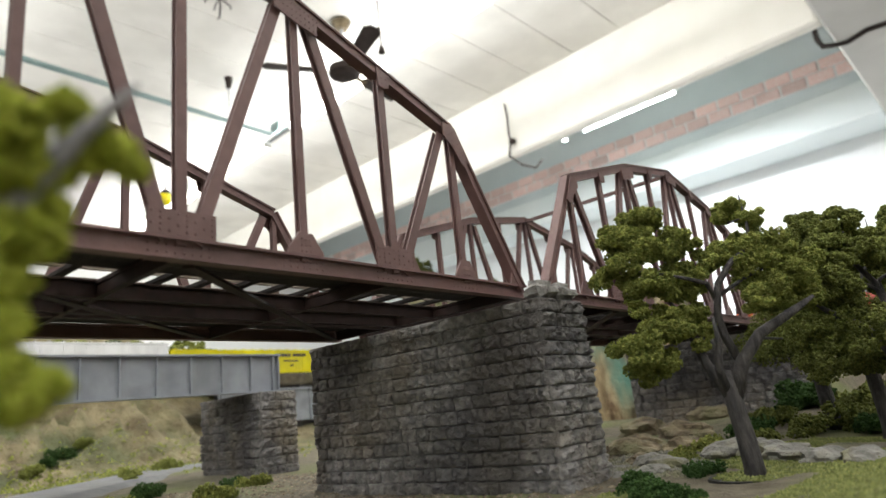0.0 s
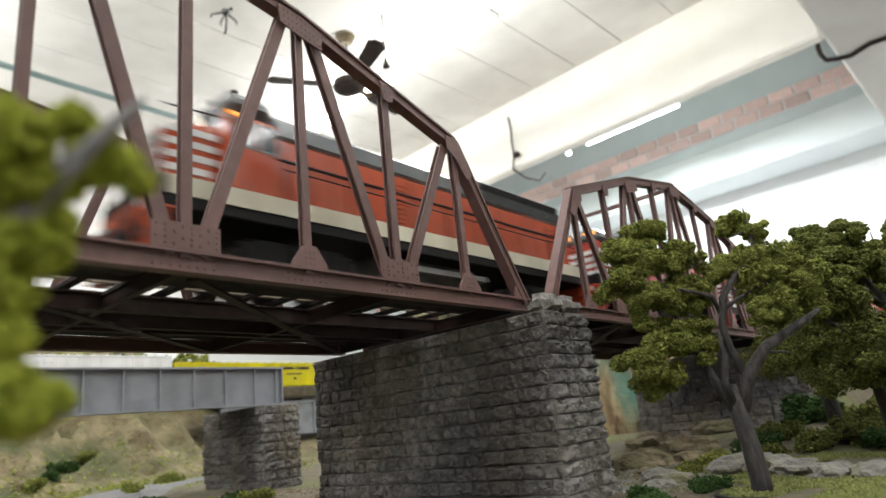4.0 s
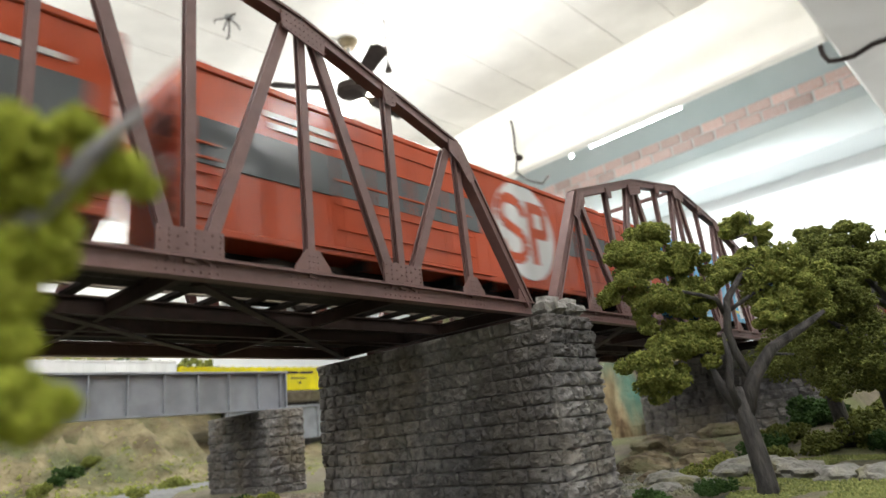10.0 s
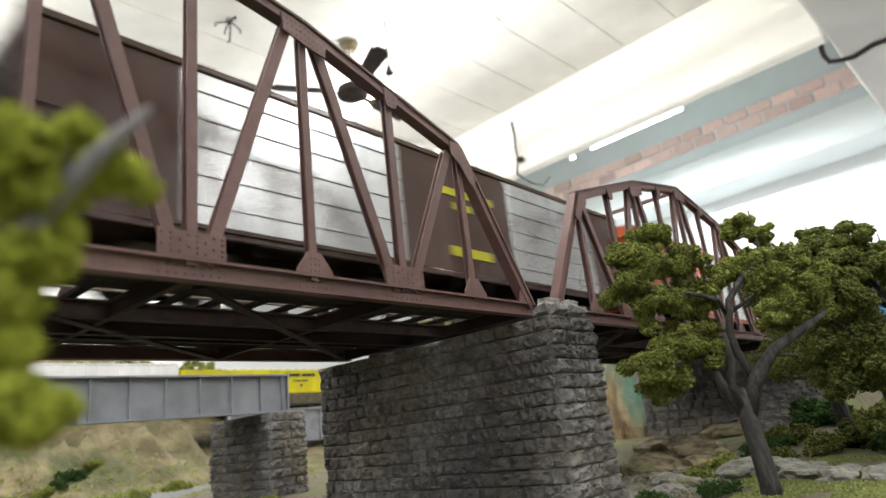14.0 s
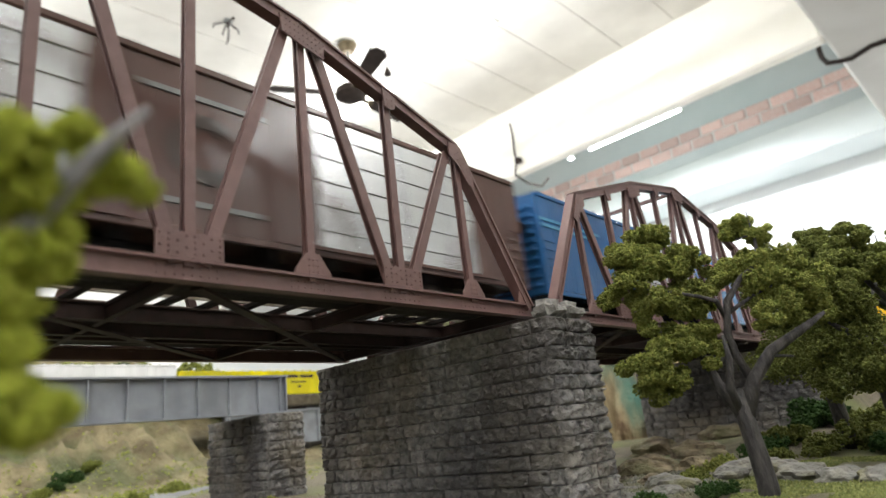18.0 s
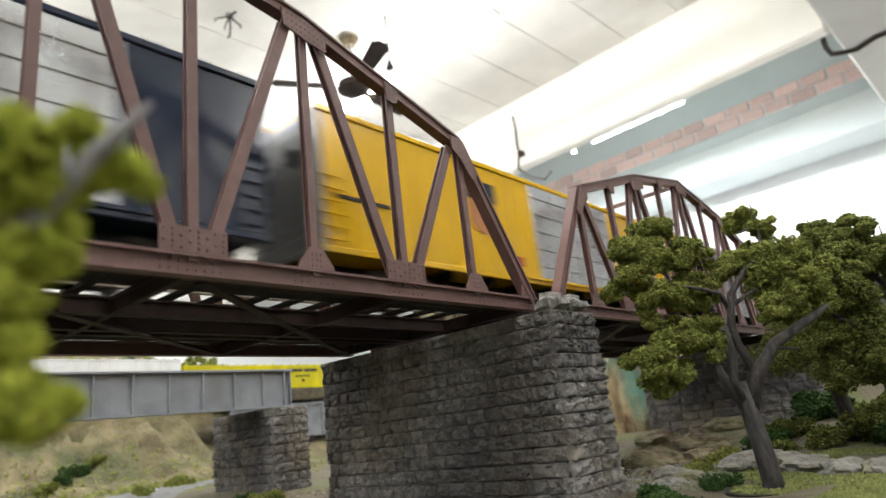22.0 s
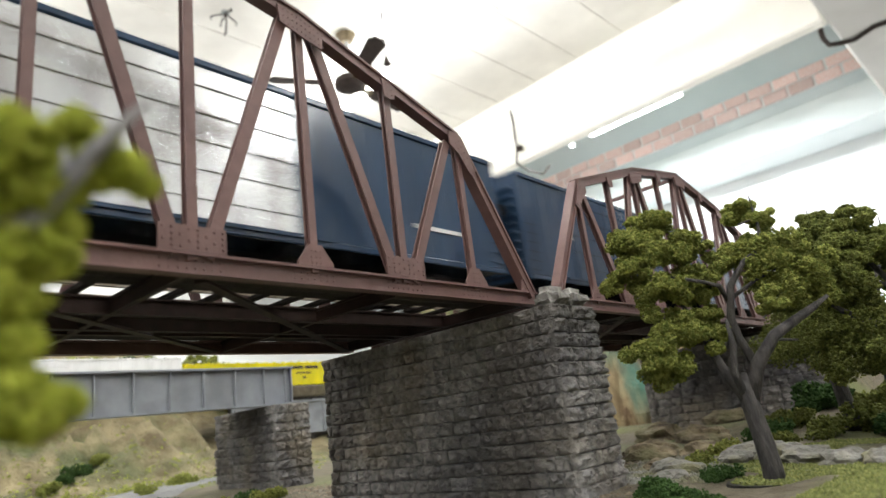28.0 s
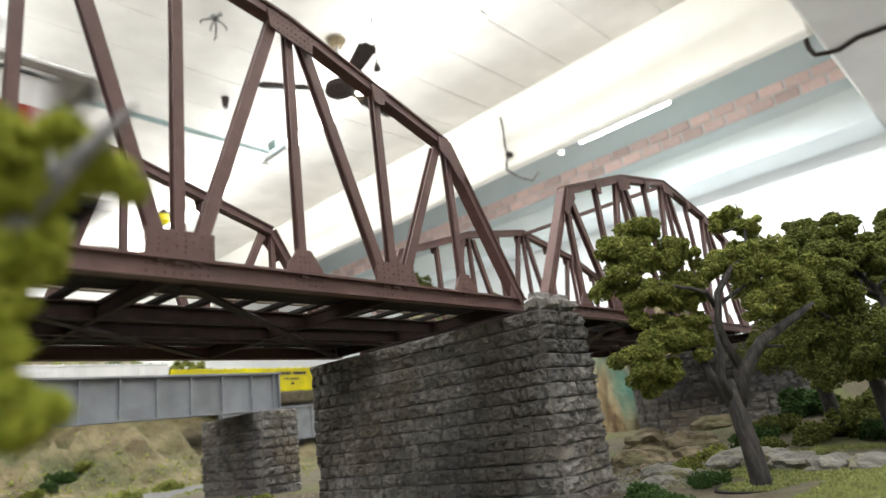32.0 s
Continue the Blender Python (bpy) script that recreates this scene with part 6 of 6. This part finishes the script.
vehicles = [
    (-2.1205, -1.8900, lambda n: locomotive("orange red diesel locomotive with a grey roof and cream sill stripe", n - 0.012, 0.004, D0["engine"], D0["cream"], 0.0, short=0.0165, low=True)),
    (-1.8900, -1.6710, lambda n: locomotive("red diesel locomotive with cream sill stripe and lit number boards", n - 0.012, 0.016, D0["red"], D0["cream"], 0.013, tail=0.016)),
    (-1.6745, -1.4800, lambda n: locomotive("red diesel locomotive running hood first with white end stripes", n - 0.012, 0.0065, D0["red"], D0["pale"], -0.005, True, short=0.0195, low=True, sill=0.0030)),
    (-1.4850, -1.1630, lambda n: boxcar("vermilion boxcar with a grey band and a white disc", D0["vermilion"], [(-0.100, -0.034, D0["vermilion"]), (0.050, 0.116, D0["vermilion"])], SP_BAND, SP_MARKS, roof="vermilion")),
    (-1.1630, -0.8405, lambda n: boxcar("vermilion boxcar with a grey band and a white disc", D0["vermilion"], [(-0.100, -0.034, D0["vermilion"]), (0.050, 0.116, D0["vermilion"])], SP_BAND, SP_MARKS, roof="vermilion")),
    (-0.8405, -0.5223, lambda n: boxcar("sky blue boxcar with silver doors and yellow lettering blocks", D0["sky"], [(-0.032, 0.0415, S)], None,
        [(0.060 + i * 0.0235, 0.060 + i * 0.0235 + (0.0155 if i < 3 else 0.008), 0.024, 0.0515, D0["lemon"], "bar") for i in range(4)] + [(0.0645, 0.071, 0.0285, 0.047, D0["sky"], "top"), (0.0825, 0.0885, 0.024, 0.046, D0["sky"], "top"), (0.0935, 0.0992, 0.024, 0.046, D0["sky"], "top"), (0.112, 0.117, 0.030, 0.036, D0["sky"], "top"), (0.112, 0.116, 0.041, 0.047, D0["sky"], "top"), (0.132, 0.146, 0.0175, 0.0205, D0["lemon"], "bar")] + [(-0.088, -0.060, 0.0395, 0.0412, D0["lemon"], "bar"), (-0.100, -0.078, 0.055, 0.0565, D0["lemon"], "bar"), (-0.085, -0.063, 0.029, 0.051, D0["lemon"], "ring"), (-0.05, -0.03, 0.0185, 0.020, D0["lemon"], "bar")], roof="sky")),
    (-0.5223, -0.2133, lambda n: boxcar("brown boxcar with two pairs of silver doors and yellow lettering bars", D0["brown"], [(-0.095, -0.018, S), (0.048, 0.117, S)], None, [(0.004, 0.036, 0.0445, 0.0475, D0["lemon"], "bar"), (0.012, 0.022, 0.039, 0.0418, D0["lemon"], "bar"), (0.008, 0.032, 0.0200, 0.0238, D0["lemon"], "bar"), (-0.135, -0.115, 0.027, 0.0285, D0["pale"], "bar")], roof="brown")),
    (-0.2133, 0.1109, lambda n: boxcar("orange boxcar with silver doors and a dark square emblem", D0["orange"], [(-0.032, 0.045, S)], None, [(0.1205, 0.137, 0.038, 0.052, D0["dove"], "bar"), (-0.12, -0.09, 0.047, 0.049, D0["white"], "bar")], roof="orange")),
    (0.1109, 0.4161, lambda n: boxcar("mauve brown boxcar with two pairs of silver doors", D0["mauve"], [(-0.101, -0.026, S), (0.041, 0.117, S)], None, [(-0.012, 0.022, 0.0500, 0.0515, D0["ends"], "bar"), (-0.006, 0.016, 0.026, 0.046, D0["grime"], "ring"), (-0.012, 0.022, 0.0195, 0.021, D0["ends"], "bar")] + TXT(-0.14, 0.034, 4, D0["ends"], 0.022), roof="mauve")),
    (0.4161, 0.7303, lambda n: boxcar("bright blue boxcar with silver doors and a red rimmed emblem", D0["blue"], [(-0.031, 0.047, S)], None, [(-0.14, -0.085, 0.047, 0.0485, D0["sky"], "bar"), (-0.14, -0.09, 0.044, 0.0455, D0["sky"], "bar"), (0.083, 0.110, 0.0355, 0.0535, D0["vermilion"], "bar"), (0.0838, 0.1092, 0.0385, 0.0505, D0["blue"], "top")], roof="blue")),
    (0.7303, 1.0476, lambda n: boxcar("dark navy boxcar with two pairs of silver doors", D0["navy"], [(-0.097, -0.027, S), (0.042, 0.111, S)], None, TXT(-0.14, 0.042, 4, D0["grime"], 0.026) + [(-0.01, 0.024, 0.040, 0.049, D0["grime"], "bar"), (-0.012, 0.0, 0.022, 0.0235, D0["lemon"], "bar")], roof="navy")),
    (1.0476, 1.3727, lambda n: boxcar("yellow boxcar with silver doors, a striped shield and a notice panel", D0["yellow"], [(-0.033, 0.039, S)], None, [(-0.078, -0.061, 0.0290, 0.0475, D0["peach"], "shield"), (-0.0790, -0.0600, 0.0435, 0.0520, D0["navy"], "top"), (-0.056, -0.045, 0.0185, 0.0225, D0["vermilion"], "bar"), (0.0885, 0.1145, 0.0315, 0.0560, D0["pale"], "bar")]
        + [(0.0885, 0.1145, z, z + 0.0016, D0["navy"], "top") for z in (0.0315, 0.0544)] + [(0.0905 + 0.0012 * (i % 2), 0.1125 - 0.0022 * (i % 3), 0.0350 + 0.0031 * i, 0.0367 + 0.0031 * i, D0["grime"] if i % 2 else D0["peach"], "top") for i in range(6)] + [(-0.145, -0.12, 0.030, 0.0312, D0["dark"], "bar")], roof="yellow", ends=D0["ends"])),
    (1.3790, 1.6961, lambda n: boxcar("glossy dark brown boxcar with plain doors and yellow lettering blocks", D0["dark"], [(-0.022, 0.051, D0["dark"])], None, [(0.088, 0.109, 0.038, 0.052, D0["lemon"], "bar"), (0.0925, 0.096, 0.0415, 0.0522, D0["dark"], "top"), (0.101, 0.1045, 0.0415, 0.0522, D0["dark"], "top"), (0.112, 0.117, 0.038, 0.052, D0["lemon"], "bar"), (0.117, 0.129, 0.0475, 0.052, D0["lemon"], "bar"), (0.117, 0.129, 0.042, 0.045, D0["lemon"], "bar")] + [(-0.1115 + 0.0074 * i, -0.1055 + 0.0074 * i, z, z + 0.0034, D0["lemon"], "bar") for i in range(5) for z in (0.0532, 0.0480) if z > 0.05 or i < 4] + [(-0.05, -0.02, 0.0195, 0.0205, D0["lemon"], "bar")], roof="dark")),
    (1.6961, 2.0040, lambda n: boxcar("dusty brown boxcar with weathered silver doors", D0["grime"], [(-0.032, 0.047, PAINTS["weathered"])], None, TXT(0.07, 0.040, 3, D0["lemon"], 0.03), roof="grime")),
    (2.0040, 2.3125, lambda n: boxcar("slate blue boxcar with silver doors and a pale square emblem", D0["slate"], [(-0.028, 0.050, S)], None, [(-0.093, -0.070, 0.036, 0.051, D0["pale"], "bar"), (0.10, 0.125, 0.024, 0.0255, D0["pale"], "bar")], roof="slate")),
    (2.3125, 2.6303, lambda n: boxcar("slate blue boxcar with plain ribbed doors and a pale disc", D0["slate"], [(-0.105, -0.035, D0["slate"]), (0.045, 0.110, D0["slate"])], None, [(-0.001, 0.023, 0.029, 0.053, D0["pale"], "disc"), (0.003, 0.019, 0.033, 0.049, D0["slate"], "ring"), (-0.11, -0.08, 0.038, 0.0395, D0["pale"], "bar"), (-0.11, -0.085, 0.034, 0.0355, D0["pale"], "bar"), (0.0, 0.025, 0.018, 0.0192, D0["pale"], "bar")], roof="slate")),
    (2.6412, 2.7862, lambda n: caboose("white bay window caboose with a dull red band", n - 0.012, None)),
    (2.7845, 2.9245, lambda n: caboose("white caboose with a dull red band and a roof cupola", n - 0.012, 0.030)),
]
# front and rear of each car body, metres along the train
BODIES = [(-1.4625, -1.1665), (-1.1490, -0.8480), (-0.8295, -0.5235), (-0.4995, -0.2150), (-0.1970, 0.1065), (0.1250, 0.4150), (0.4330, 0.7300),
          (0.7470, 1.0420), (1.0600, 1.3725), (1.3910, 1.6880), (1.7095, 2.0010), (2.0190, 2.3100), (2.3280, 2.6315)]
train = []
for a, b, make in vehicles:
    if 3 <= len(train) < 16:
        f, r = BODIES[len(train) - 3]
        CAR_L, BACK = r - f, (f + r) / 2 - (a + b) / 2 - 0.001
        train.append(((f + r) / 2, make(b - a)))
    else:
        train.append(((a + b) / 2 + 0.001, make(b - a)))
CAR_L, BACK = 0.3035, 0.005
standing = "cars standing on the far track"
parked = boxcar("bright yellow boxcar with dark lettering bars, standing on the far track", D0["brightyellow"], [(-0.06, -0.02, D0["brightyellow"])], None, [(0.004, 0.030, 0.0345, 0.0385, D0["dark"], "bar"), (0.033, 0.056, 0.0345, 0.0385, D0["dark"], "bar"), (0.017, 0.043, 0.0275, 0.0295, D0["dark"], "bar"), (0.029, 0.034, 0.0205, 0.0235, D0["dark"], "bar")], standing, "brightyellow", 0.0440)
parked.matrix_basis = Matrix.Translation((0.355, 0.67, 0.0326))
parked = boxcar("white boxcar with small coloured markings, standing on the far track", D0["coach"], [(-0.03, 0.03, D0["coach"])], None, [(0.0, 0.02, 0.024, 0.028, D0["grime"], "bar"), (0.05, 0.056, 0.022, 0.026, D0["orange"], "bar"), (0.085, 0.095, 0.022, 0.028, D0["dove"], "bar")], standing, "white", 0.0520)
parked.matrix_basis = Matrix.Translation((0.047, 0.67, 0.0326))


# ---------------------------------------------------------------- the loop of track beyond the bridges
LOOP_R, X_EAST, X_WEST = 0.65, 0.56, -0.46


def track_pose(s):
    """Place and heading on the loop, s metres along it from the bridge's end."""
    r, half = LOOP_R, math.pi * LOOP_R
    if X_WEST <= s <= X_EAST:
        return s, YTRACK, 0.0
    if s > X_EAST:
        a = min((s - X_EAST) / r, math.pi)
        x, y, h = X_EAST + r * math.sin(a), YTRACK - r * (1 - math.cos(a)), -a
        rest = s - X_EAST - half
        run = X_EAST - X_WEST
        if rest > 0:
            x -= min(rest, run)
        if rest > run:
            b = (rest - run) / r
            x, y, h = X_WEST - r * math.sin(b), YTRACK - r * (1 + math.cos(b)), -math.pi - b
        return x, y, h
    a = min((X_WEST - s) / r, math.pi)
    x, y, h = X_WEST - r * math.sin(a), YTRACK - r * (1 - math.cos(a)), a
    rest = X_WEST - s - half
    run = X_EAST - X_WEST
    if rest > 0:
        x += min(rest, run)
    if rest > run:
        b = (rest - run) / r
        x, y, h = X_EAST + r * math.sin(b), YTRACK - r * (1 + math.cos(b)), math.pi + b
    return x, y, h


def loop_track():
    """A bank with ties and rails that closes the loop behind the eye."""
    half, run = math.pi * LOOP_R, X_EAST - X_WEST
    s0, s1 = 0.336, X_EAST + 2 * half + run + (X_WEST - (-0.326)) * -1
    s1 = X_EAST + 2 * half + run + (-0.326 - X_WEST)
    n = 220
    prof = [(-0.075, -0.075), (-0.026, 0.0045), (0.026, 0.0045), (0.075, -0.075)]

    def sweep(profile, closed):
        vs, fs = [], []
        for i in range(n + 1):
            s = s0 + (s1 - s0) * i / n
            if s > X_EAST + 2 * half + run:
                x, y, h = X_WEST + (s - X_EAST - 2 * half - run), YTRACK, 0.0
            else:
                x, y, h = track_pose(s)
            nx, ny = -math.sin(h), math.cos(h)
            vs += [(x + nx * u, y + ny * u, z) for u, z in profile]
        k = len(profile)
        for i in range(n):
            for j in range(k if closed else k - 1):
                a, b = i * k + j, i * k + (j + 1) % k
                fs.append((a, a + k, b + k, b))
        return vs, fs
    me = bpy.data.meshes.new("bank")
    me.from_pydata(*[sweep(prof, False)[0], [], sweep(prof, False)[1]])
    me.materials.append(M_GROUND)
    bank = tagged(new("track_bank", me), "sandy bank that carries the track", "embankment", kind="structure")
    for dy in (-0.00865, 0.00865):
        p = [(dy - 0.0006, RAIL_Z - 0.0022), (dy - 0.0006, RAIL_Z), (dy + 0.0006, RAIL_Z), (dy + 0.0006, RAIL_Z - 0.0022)]
        vs, fs = sweep(p, True)
        me = bpy.data.meshes.new("rail")
        me.from_pydata(vs, [], fs)
        me.materials.append(M_RAIL)
        o = new("rail", me)
        o.parent = bank
    k = nb()
    m = int((s1 - s0) / 0.0062)
    vs, fs = [], []
    for i in range(m):
        s = s0 + (s1 - s0) * i / m
        x, y, h = (X_WEST + (s - X_EAST - 2 * half - run), YTRACK, 0.0) if s > X_EAST + 2 * half + run else track_pose(s)
        c, sn = math.cos(h), math.sin(h)
        b = len(vs)
        for z in (0.0035, 0.0069):
            for u, w in ((-0.0013, -0.015), (0.0013, -0.015), (0.0013, 0.015), (-0.0013, 0.015)):
                vs.append((x + c * u - sn * w, y + sn * u + c * w, z))
        fs += [(b + 4, b + 5, b + 6, b + 7), (b, b + 1, b + 5, b + 4), (b + 1, b + 2, b + 6, b + 5), (b + 2, b + 3, b + 7, b + 6), (b + 3, b, b + 4, b + 7)]
    k.free()
    me = bpy.data.meshes.new("ties")
    me.from_pydata(vs, [], fs)
    me.materials.append(M_TIE)
    o = new("ties", me)
    o.parent = bank
    o["kind"] = "stuff"


loop_track()


def advance(t):
    u = (t - 16.0) / 16.0
    return -2.90277 * u - 0.276303 * u ** 2 + 0.0839325 * u ** 3 + 0.0573037 * u ** 4


def motions():
    for off, car in train:
        rows = []
        for i in range(65):
            t = i * 0.5
            x, y, h = track_pose(off + advance(t))
            rows.append((t, Matrix.Translation((x, y, RAIL_Z)) @ Matrix.Rotation(h, 4, "Z")))
        walk(car, rows)


motions()
